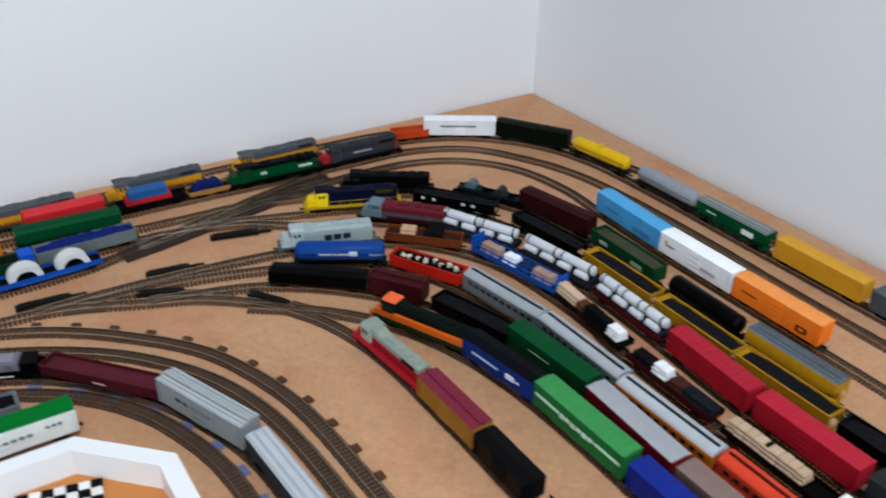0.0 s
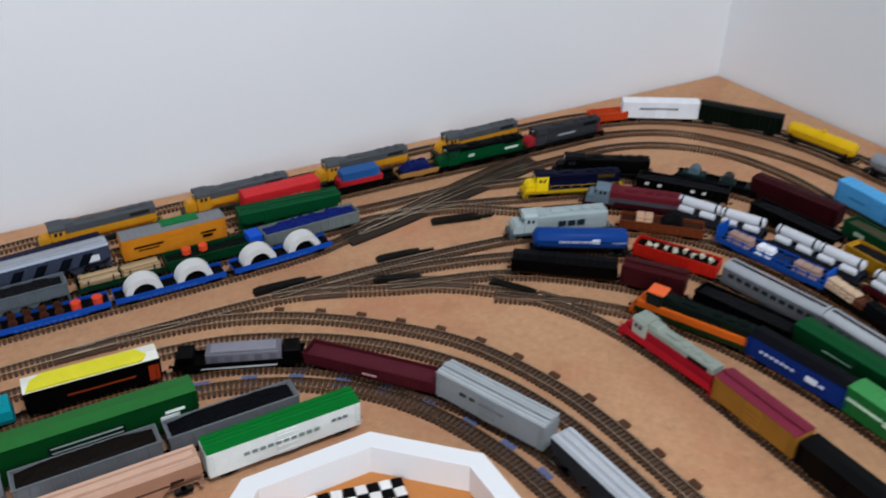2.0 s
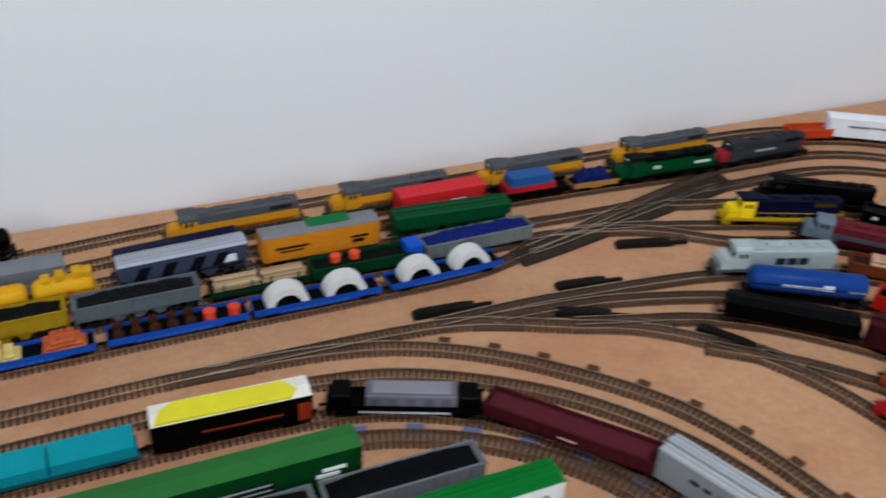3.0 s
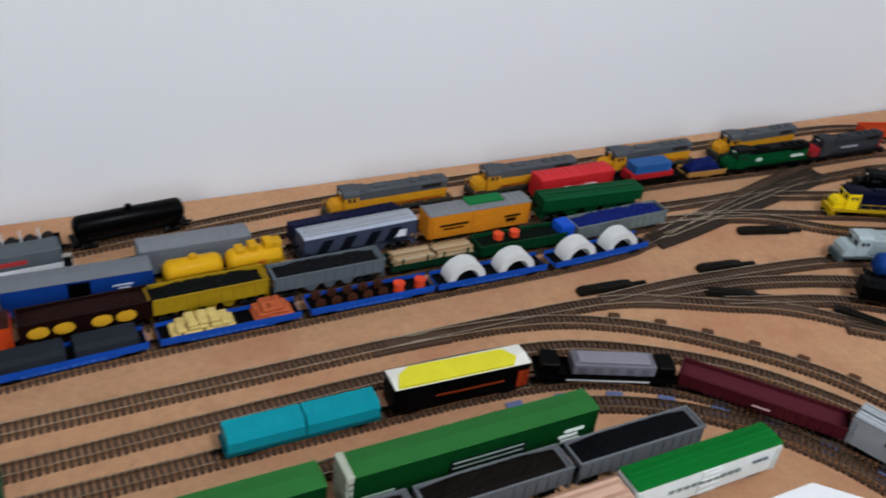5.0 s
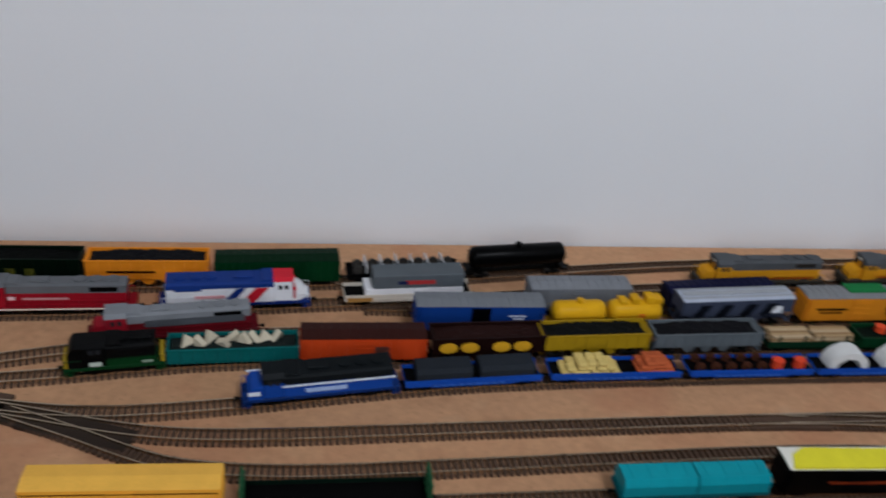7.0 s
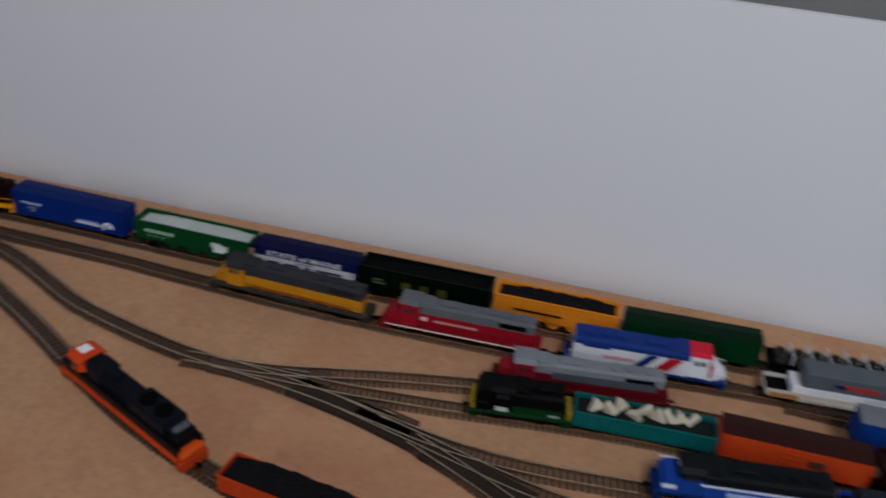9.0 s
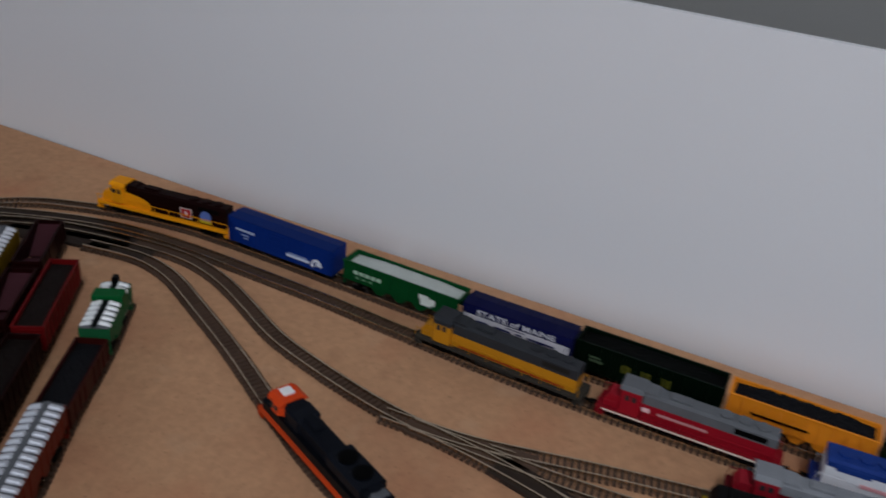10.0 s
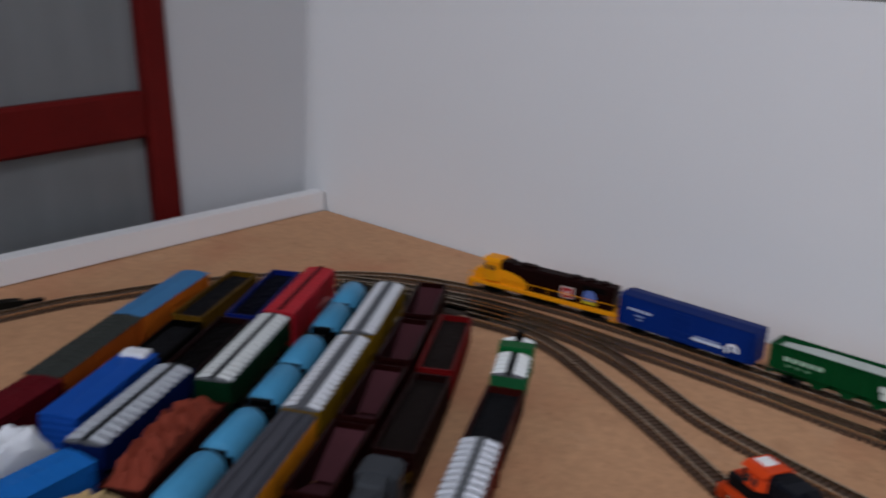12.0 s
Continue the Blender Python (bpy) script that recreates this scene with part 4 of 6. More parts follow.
W = 0.0098
lead = diesel("yellow diesel engine with a maroon hood, leading the outer train", in_train(0.0), 0.130, hood="3a1410", side="3a1410", cab="f29c14", roof="3a1410", nose="f29c14", stripe="f29c14", frame="151414", rail_col="f29c14", sweep_col="f29c14", cab_top="f29c14",
       marks=[(0.0165, 0.0275, 0.0112, 0.0202, "d8c8c0"), (0.0175, 0.0265, 0.0118, 0.0194, "c02028"), (0.0212, 0.0228, 0.0135, 0.0175, "f0e8e0"), (0.035, 0.046, 0.0106, 0.0130, "d8c030")], height=0.0282, cab_round=0.0022)
arc_mark(lead, 0.0405, 0.0164, 0.0003, 0.0052, 0, 359, 0.0072, "6a82c8")
blue = boxcar("royal blue boxcar with white markings in the outer train", in_train(0.121), 0.102, 0.0290, "123a96", "123482", roof_ribs=False, marks=[(-0.043, -0.0405, 0.0182, 0.0198, "c4cee4"), (-0.0395, -0.0365, 0.0182, 0.0198, "c4cee4"), (-0.0355, -0.0325, 0.0182, 0.0198, "c4cee4"), (-0.0315, -0.0285, 0.0182, 0.0198, "c4cee4"), (-0.0275, -0.0245, 0.0182, 0.0198, "c4cee4"), (-0.037, -0.030, 0.0145, 0.0156, "8ea0cc"), (-0.035, -0.031, 0.0120, 0.0130, "8ea0cc"), (0.008, 0.030, 0.0110, 0.0128, "d4dcec"), (0.010, 0.028, 0.0135, 0.0145, "9aaad2"), (0.0365, 0.0385, 0.0112, 0.0135, "e8ecf4")])
arc_mark(blue, 0.0375, 0.0122, 0.0030, 0.0050, -10, 215, W + 0.0019, "e8ecf4")
open_car("green open hopper with a pale load in the outer train", in_train(0.230), 0.100, 0.0255, "0f6a34", "c9cfc8", 0.0010, hopper=True, rough=0.1, marks=[(-0.040 + 0.0052 * k, -0.0364 + 0.0052 * k, 0.0172, 0.0200, "b4d4ba") for k in range(5)] + [(-0.038 + 0.0060 * k, -0.0352 + 0.0060 * k, 0.0136, 0.0150, "7cae86") for k in range(3)] + [(0.018, 0.026, 0.0165, 0.0200, "e4ece4"), (0.0195, 0.0285, 0.0120, 0.0160, "e4ece4"), (0.0265, 0.0315, 0.0140, 0.0185, "e4ece4")])
maine = boxcar("blue, white and red boxcar lettered for potatoes", in_train(0.328), 0.084, 0.0270, "24286e", "1c2060", ribs=False, marks=[(-0.0415, 0.0415, 0.0125, 0.0185, "e6e4e8"), (-0.0415, 0.0415, 0.0060, 0.0125, "b81c34")])
for x0, x1 in ((-0.030, -0.020), (-0.016, -0.003), (0.001, 0.006), (0.010, 0.031)):
    slanted(maine, x0, x1, 0.0, 0.0146, 0.0160, W + 0.0021, "3a3f80")
for y, flip in ((-W - 0.0016, False), (W + 0.0016, True)):
    lettering(maine, "STATE of MAINE", 0.0060, 0, 0.0203, y, "e8e8ee", flip, 1.42)
    lettering(maine, "POTATOES", 0.0066, 0, 0.0070, y, "f0e8ea", flip, 1.45)
open_car("dark green open hopper with yellow markings in the outer train", in_train(0.426), 0.102, 0.0275, "10301c", "1c211e", 0.0010, rough=0.08, marks=[(q + d, q + d + 0.0011, 0.0140, 0.0200, "8e8c34") for q in (-0.014, 0.0, 0.014) for d in (-0.0028, 0.0, 0.0020)] + [ (-0.040, -0.030, 0.0150, 0.0165, "6a8060"), (-0.040, -0.032, 0.0180, 0.0192, "6a8060")])
open_car("orange open hopper with a black load in the outer train", in_train(0.524), 0.092, 0.0265, "e58a22", COAL, 0.002, hopper=True, marks=[(-0.03, 0.006, 0.0165, 0.0180, "3a2010")])
boxcar("plain dark green boxcar in the outer train", in_train(0.624), 0.098, 0.0265, "0f5a30", "0c4626")
flat = in_train(0.728)
flat_car("black flat car with axle racks in the outer train", flat, 0.096, "1c1c1e")
for k in range(7):
    s, x = Shape(), -0.039 + 0.013 * k
    root = thing("wheel_set", "black steel wheel set chocked on a flat car", "wheel", flat @ Matrix.Translation((x, 0, 0.0086)), "wheel sets on flat cars")
    part("axle", Shape().tube((0, -0.009, 0.0042), (0, 0.009, 0.0042), 0.0006, 6), WHEEL, root)
    for y in (-0.0052, 0.0052):
        part("wheel", Shape().tube((0, y - 0.0008, 0.0042), (0, y + 0.0008, 0.0042), 0.0042, 14), WHEEL, root)
for k in range(6):
    r = thing("stake_frame", "thin white stake frame standing on a flat car", "stake", flat @ Matrix.Translation((-0.0325 + 0.013 * k, 0, 0.0086)), "stakes on the flat car")
    for y in (-0.0086, 0.0086):
        part("stake", Shape().box(-0.0005, 0.0005, y - 0.0005, y + 0.0005, 0, 0.0105), plastic("d4d6d8"), r)
    part("cross_bar", Shape().box(-0.0005, 0.0005, -0.0081, 0.0081, 0.0094, 0.0104), plastic("d4d6d8"), r)
tank_car("black tank car at the outer train's end", in_train(0.828), 0.092, 0.0095, "161618")

# ---- second track: engines and freight cars ----
UP = dict(hood="72767a", side="dc9a22", roof="72767a", frame="4a4742", gear="4e4b47", cap=0.0088, stripe="5c5850", cab_band=0.0235, length=0.122, height=0.0290)
UPM = [(-0.030, 0.050, 0.0102, 0.0110, "b03020")]
for x, y in ((-1.637, -0.111), (-0.919, -0.073), (-0.775, -0.07), (-0.627, -0.067), (-0.470, -0.064)):
    engine = dict(UP, length=0.128, hood="54575c", roof="54575c", side="cf8c1e") if x < -1.5 else UP
    diesel("yellow diesel engine with a grey roof, coupled in a row", on_track("T1", x, y), marks=UPM, **engine)
red = diesel("red diesel engine with a grey top and white sill stripe", on_track("T1", -1.502, -0.11), 0.118, hood="85888c", side="b01c2c", roof="85888c", nose="b01c2c", stripe="a01a28", frame="161616", height=0.0285, marks=[(-0.020, 0.012, 0.0142, 0.0158, "d89a9a"), (-0.030, -0.025, 0.0140, 0.0170, "e8c0c0")])
slanted(red, -0.055, 0.055, 0.0, 0.0070, 0.0080, 0.0100, "e8dccc", "thin cream sill line")
rwb = on_track("T1", -1.373, -0.105)
engine = diesel("white full-width engine with blue roof and red nose stripes", rwb, 0.114, hood="24469a", side="e4e6ea", roof="24469a", cab="e4e6ea", nose="e8e8ea", stripe="1c3a8a", front=1, full_width=True, cap=0.0050, cab_top="d62838", rounded=True, marks=[(-0.030, -0.008, 0.0140, 0.0165, "e4a8ac")])
for x, wd, col in ((-0.010, 0.007, "1f3f96"), (-0.003, 0.007, "e8e8ea"), (0.004, 0.010, "d02434")):
    slanted(engine, x, x + wd, 0.011, 0.0092, 0.0222, 0.0101, col)
m = on_track("T1", -1.237, -0.097)
flat_car("tan and white spine flat car with a trailer", m, 0.104, "d8cfc0", marks=[(-0.05, -0.03, 0.0062, 0.0098, "c09050")])
r = thing("trailer_box", "white and grey trailer box with a red and blue patch", "trailer", m @ Matrix.Translation((0.004, 0, 0.0086)))
part("body", Shape().box(-0.040, 0.040, -0.0088, 0.0088, 0.0, 0.0080, 0.0005), plastic("e2e2e4"), r)
part("box", Shape().box(-0.034, 0.040, -0.0090, 0.0090, 0.0080, 0.0205, 0.0006), plastic("767e84"), r, "grey ribbed box")
part("patch", Shape().box(-0.008, 0.016, -0.0094, 0.0094, 0.0120, 0.0155), plastic("c84040"), r, "red and blue patch")
part("patch", Shape().box(-0.014, -0.006, -0.0095, 0.0095, 0.0122, 0.0150), plastic("303a70"), r)
open_car("low orange-red gondola behind the white boxcar", on_track("T1", -0.272, -0.072), 0.050, 0.0150, "d2481f", "c4441c", 0.0003)
boxcar("white boxcar with faint grey lettering", on_track("T1", -0.211, -0.102), 0.100, 0.0285, "e9ebee", "f0f1f3", ribs=False, marks=[(-0.028, 0.022, 0.0180, 0.0205, "9a9ca0")])
boxcar("dark green boxcar on the corner curve", on_track("T1", -0.138, -0.172), 0.105, 0.0280, "1c2e20", "1a2a1e")
tank_car("yellow tank car on the corner curve", on_track("T1", -0.099, -0.27), 0.096, 0.0092, "e2b41c", "3a3020")
tank_car("light grey tank car beside the white wall", on_track("T1", -0.093, -0.385), 0.098, 0.0096, "a8acb2", "3a3c40", dome=False)
covered_hopper("green covered hopper with a grey roof beside the wall", on_track("T1", -0.092, -0.49), 0.100, 0.0265, "0d6a3c", "8d9493", hatch="a4a9a8", marks=[(0.018, 0.034, 0.0135, 0.0195, "dfe8e0"), (-0.034, -0.02, 0.018, 0.0195, "c0d8c4")])
boxcar("mustard yellow boxcar beside the white wall", on_track("T1", -0.091, -0.608), 0.106, 0.0290, "d59a28", "dda53a")
boxcar("plain grey boxcar beside the white wall", on_track("T1", -0.091, -0.72), 0.096, 0.0280, "6a6e74", "74787e")

# ---- third track ----
boxcar("grey-roofed light grey boxcar in the yard", on_track("T2", -1.097, -0.112), 0.084, 0.0280, "8c9198", "9a9ea4")
boxcar("bright red boxcar beside the yellow engines", on_track("T2", -0.735, -0.094), 0.084, 0.0280, "d02a2e", "d6363a", ribs=False, marks=[(-0.016, 0.022, 0.0165, 0.0180, "f0c8c4")])
m = on_track("T2", -0.638, -0.094)
flat_car("black flat car carrying two stacked containers", m, 0.078, "1e1c1c")
for z, col, l in ((0.0086, "c42a30", 0.026), (0.0176, "2f68ae", 0.022)):
    r = thing("container", ("red" if z < 0.01 else "blue") + " shipping container stacked on a black flat car", "container", m @ Matrix.Translation((-0.004, 0, z)))
    st = ribbed([(x + 0.0004, x + 0.0016) for x in [-l + 0.002 + 0.0038 * k for k in range(int((2 * l - 0.004) / 0.0038))]], 0.0004, -l, l, 0.0084)
    s = Shape().loft([[(x, -y, 0), (x, y, 0), (x, y, 0.0088), (x, -y, 0.0088)] for x, y in st])
    part("body", s, plastic(col), r)
m = on_track("T2", -0.572, -0.096)
flat_car("tan flat car with a blue tarpaulin load", m, 0.05, "b88848")
r = thing("tarpaulin_load", "dark blue tarpaulin over a load on a flat car", "load", m @ Matrix.Translation((0, 0, 0.0085)))
part("cover", Shape().heap(-0.020, 0.018, -0.008, 0.008, 0, 0.011, 5, 12, 5, 0.12), plastic("1c2c78", 0.6), r)
diesel("green diesel engine with a black roof", on_track("T2", -0.485, -0.1), 0.122, cap=0.0048, hood="1a1c1c", side="0c6a38", roof="191b1b", frame="131414", nose="0c6a38", height=0.0285, marks=[(0.030, 0.048, 0.0135, 0.0170, "dfe8df"), (-0.02, -0.012, 0.014, 0.018, "c4d8c8")])
diesel("dark grey diesel engine with red ends", on_track("T2", -0.366, -0.101), 0.118, hood="55585e", side="595c63", roof="505359", cab="595c63", nose="b82a34", frame="26272a", height=0.0285, marks=[(-0.012, 0.014, 0.0150, 0.0172, "b8bcc0"), (0.050, 0.0525, 0.0092, 0.0200, "b83038")])

boxcar("dark navy boxcar behind a blue-grey hopper", on_track("T2", -0.970, -0.104), 0.098, 0.0210, "20234e", "232658", ribs=False)

# ---- fourth track ----
diesel("red and grey diesel engine with white specks", on_track("T3", -1.412, -0.143), 0.120, hood="9a9ea3", side="8e1f2a", roof="9a9ea3", cab="ae2030", nose="ae2030", stripe="7a1822", height=0.0275, marks=[(-0.020, 0.050, 0.0150, 0.0205, "6e7278")])
boxcar("royal blue boxcar with a grey roof and dark open door", on_track("T3", -1.187, -0.137), 0.100, 0.0290, "17479e", "8f949a", "10131c", marks=[(0.022, 0.036, 0.0190, 0.0202, "cdd6e8"), (0.026, 0.034, 0.0165, 0.0175, "cdd6e8")], ribs=False)
yellow = tank_car("bright yellow tank car with end platforms", on_track("T3", -1.081, -0.139), 0.098, 0.0092, "dda61c", "cc9818", segments=2, marks=[(0.024, 0.030, 0.0165, 0.0195, "e06a28")])
for x, h in ((0.012, 0.0030), (0.022, 0.0048), (0.034, 0.0060), (0.041, 0.0045)):
    part("valve_box", Shape().box(x - 0.0034, x + 0.0034, -0.0048, 0.0048, 0.0255, 0.0262 + h, 0.0006), plastic("dda61c"), yellow)
silver = covered_hopper("blue-grey covered hopper with a ribbed centre bay", on_track("T3", -0.97, -0.129), 0.100, 0.0290, "59627a", "b4bccb", marks=[(0.030, 0.040, 0.0150, 0.0215, "e4e6ea")])
for x in (-0.040, -0.020, 0.002, 0.020):
    slanted(silver, x, x + 0.009, 0.006, 0.0140, 0.0250, W + 0.0012, "262c3a", "dark slanting panel")
r = boxcar("orange boxcar with a grey roof and green roof patch", on_track("T3", -0.858, -0.127), 0.100, 0.0295, "d98722", "9c9ea0", marks=[(-0.040, -0.012, 0.0170, 0.0190, "5a3a14"), (-0.036, -0.016, 0.0140, 0.0152, "5a3a14"), (0.024, 0.040, 0.0165, 0.0185, "4a2c10"), (0.026, 0.036, 0.0120, 0.0150, "4a2c10")], ribs=False)
part("roof_patch", Shape().box(-0.010, 0.026, -0.003, 0.0098, 0.0296, 0.0312, 0.0004), plastic("129048"), r, "bright green roof patch")
covered_hopper("dark green covered hopper among the yard cars", on_track("T3", -0.736, -0.127), 0.108, 0.0260, "14663a", "18703f", hatch="186a3c")
boxcar("sky blue boxcar on the inner curve by the wall", on_track("T3", -0.189, -0.427), 0.108, 0.0300, "4f9fd8", "5cabde", ribs=False, marks=[(-0.036, -0.014, 0.0165, 0.0180, "3a78b0"), (0.012, 0.040, 0.0110, 0.0160, "4488c4")])
boxcar("white boxcar with small coloured markings", on_track("T3", -0.188, -0.530), 0.100, 0.0300, "e8e9ec", "f2f3f4", ribs=False, marks=[(-0.040, -0.028, 0.0175, 0.0190, "4a4a5a"), (-0.042, -0.038, 0.0190, 0.0230, "d8a030"), (0.010, 0.030, 0.0130, 0.0165, "b8bac4")])
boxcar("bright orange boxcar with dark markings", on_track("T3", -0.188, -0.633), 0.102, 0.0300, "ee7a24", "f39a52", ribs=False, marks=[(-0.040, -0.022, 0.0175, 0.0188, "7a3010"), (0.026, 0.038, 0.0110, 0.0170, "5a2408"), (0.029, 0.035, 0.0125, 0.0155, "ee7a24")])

# ---- fifth track ----
switcher = diesel("small dark green switcher with a black top and yellow ends", on_track("T4", -1.45, -0.181), 0.066, hood="202224", side="135a2c", cab="1c1e20", roof="1e2022", nose="1c1e20", stripe="145a2e", rail_col="145a2e", cap=0.0105, full_width=True, low_nose=False, six=False, height=0.0265, marks=[(-0.016, -0.008, 0.0102, 0.0135, "c8d4c8"), (0.018, 0.025, 0.0105, 0.0122, "9ab09c")])
for e in (-1, 1):
    part("end_plate", Shape().box(e * 0.0295, e * 0.0328, -0.0088, 0.0088, 0.0064, 0.0150, 0.0006), plastic("b89a2a"), switcher, "yellow end plate")
m = on_track("T4", -1.37, -0.172)
open_car("teal gondola heaped with cream scrap", m, 0.090, 0.0170, "14807e", "3a4644", 0.0005)
rnd = random.Random(4)
for k in range(9):
    r = thing("scrap_piece", "cream coloured angular scrap lying in a gondola", "load", m @ Matrix.Translation((-0.03 + 0.0075 * k, rnd.uniform(-0.004, 0.004), 0.0165)) @ Euler((rnd.uniform(-0.5, 0.5), rnd.uniform(-0.6, 0.6), rnd.uniform(0, 3))).to_matrix().to_4x4(), "scrap in the gondola")
    part("block", Shape().prism([(-0.006, 0), (0.005, 0.001), (0.0012, 0.0062), (-0.0010, 0.0085)], -0.0018, 0.0022, "y"), plastic("d8cdb4", 0.7), r)
boxcar("orange-red boxcar with a brown roof", on_track("T4", -1.277, -0.172), 0.090, 0.0258, "d2491e", "5a2e28", marks=[(0.008, 0.018, 0.0130, 0.0180, "7a4a40")])
r = open_car("dark brown open hopper with yellow round loads", on_track("T4", -1.187, -0.172), 0.086, 0.0240, "3e211e", "4a2a26", 0.001, hopper=True)
for x in (-0.031, -0.015, 0.009, 0.025):
    oval = [(x + 0.0068 * math.cos(math.pi * k / 10), 0.0166 + 0.0042 * math.sin(math.pi * k / 10)) for k in range(20)]
    part("roundel", Shape().prism(oval, -0.0112, 0.0112, "y"), plastic("e0a82a"), r, "yellow oval end of a load")
open_car("mustard open hopper with a black load", on_track("T4", -1.1, -0.167), 0.086, 0.0225, "b8941e", "2c2f2c", 0.002, hopper=True)
open_car("grey open hopper with a black coal load", on_track("T4", -1.01, -0.166), 0.090, 0.0215, "7d868c", COAL, 0.002, hopper=True)
m = on_track("T4", -0.918, -0.163)
flat_car("dark green flat car stacked with pale timber", m, 0.078, "1c5236")
rnd = random.Random(21)
for k in range(2):
    r = thing("timber_stack", "pale sawn timber stacked lengthwise on a green flat car", "load", m @ Matrix.Translation((-0.0185 + 0.037 * k, 0, 0.0086)), "timber stacks")
    for z in range(3):
        for y in range(5):
            a, b = rnd.uniform(-0.0012, 0.0012), rnd.uniform(-0.0012, 0.0012)
            part("plank", Shape().box(-0.0170 + a, 0.0170 + b, -0.0075 + 0.003 * y, -0.0049 + 0.003 * y, 0.0024 * z, 0.0024 * z + 0.0021, 0.0003), plastic(("c4a57c", "b08e66", "cdb490")[(y + z + k) % 3], 0.75), r)
    for x in (-0.011, 0.011):
        for y in (-0.0086, 0.0086):
            part("stake", Shape().box(x - 0.0006, x + 0.0006, y - 0.0006, y + 0.0006, 0, 0.0080), plastic("1c5236"), r, "green side stake")
m = on_track("T4", -0.832, -0.164)
open_car("green gondola with bright orange drums", m, 0.086, 0.0150, "175a34", "1e3326", 0.0004)
for x in (-0.022, -0.006):
    r = thing("drum", "bright orange drum standing in a green gondola", "drum", m @ Matrix.Translation((x, 0.0, 0.0150)), "orange drums")
    part("barrel", Shape().tube((0, 0, 0), (0, 0, 0.0050), 0.0042, 14).tube((0, 0, 0.0046), (0, 0, 0.0053), 0.0045, 14), plastic("e6512c"), r)
m = on_track("T4", -0.728, -0.163)
open_car("light grey gondola with a rumpled blue cover", m, 0.102, 0.0180, "8d9694", "1d2f86", 0.0035, ribs=True, rough=0.35)
r = thing("crate", "small bright blue crate standing at a gondola's end", "crate", m @ Matrix.Translation((-0.060, 0, 0.008)))
part("box", Shape().box(-0.007, 0.007, -0.008, 0.008, -0.0015, 0.013, 0.0008), plastic("1c58cc"), r)
diesel("bright yellow engine with a navy hood", on_track("T4", -0.436, -0.216), 0.116, hood="1a2150", side="1a2150", cab="f6d41a", nose="f6d41a", roof="171c44", stripe="caa51c", frame="6a5618", height=0.0285, rail_col="c8a41c")
open_car("black open hopper with white side marks", on_track("T4", -0.333, -0.282), 0.100, 0.0200, "17181a", COAL, 0.001, hopper=True, marks=[(-0.04, -0.036, 0.014, 0.017, "e8e8e8"), (-0.026, -0.022, 0.014, 0.017, "e8e8e8"), (0.01, 0.014, 0.014, 0.017, "e8e8e8"), (0.022, 0.026, 0.014, 0.017, "e8e8e8")])
open_car("black open hopper in the crowded yard", on_track("T4", -0.29, -0.40), 0.098, 0.0200, "151517", COAL, 0.001, hopper=True)
for y in (-0.512, -0.613, -0.716):
    open_car("mustard yellow open hopper full of coal", on_track("T4", -0.284, y), 0.097, 0.0235, "c08c1e", COAL, 0.0015, hopper=True, ribs=True, seed=int(-y * 100))
open_car("black open hopper with a coal load", on_track("T4", -0.286, -0.818), 0.096, 0.0235, "16181b", COAL, 0.002, hopper=True)

# ---- track of blue flat cars ----
def arch(m):
    r = thing("concrete_arch", "pale concrete arch segment chained on a blue flat car", "load", m, "concrete arches")
    n, s, v, f = 14, Shape(), [], []
    for i in range(n + 1):
        a = math.pi * i / n
        for rad in (0.0165, 0.0104):
            for y in (-0.0074, 0.0074):
                v.append((rad * math.cos(a), y, rad * math.sin(a) * 0.92))
    for i in range(n):
        a, b = 4 * i, 4 * i + 4
        f += [(a, a + 1, b + 1, b), (a + 2, b + 2, b + 3, a + 3), (a, b, b + 2, a + 2), (a + 1, a + 3, b + 3, b + 1)]
    f += [(0, 2, 3, 1), (4 * n, 4 * n + 1, 4 * n + 3, 4 * n + 2)]
    part("segment", s.add(v, f), CONCRETE, r, smooth=True)


def stack(m, label, col, seed, l=0.024):
    r = thing("sack_pile", label, "load", m, "piles on flat cars")
    rnd = random.Random(seed)
    for z in range(3):
        n = 6 - z - (z > 1)
        for k in range(n):
            for y in (-1, 1):
                x = (k - (n - 1) / 2) * l * 2 / 6.5 + rnd.uniform(-0.001, 0.001)
                part("sack", Shape().box(x - 0.0036, x + 0.0036, y * 0.0038 - 0.0042 + rnd.uniform(-0.0006, 0.0006), y * 0.0038 + 0.0036, 0.0034 * z, 0.0034 * z + 0.0033, 0.0010), plastic(col, 0.75), r)


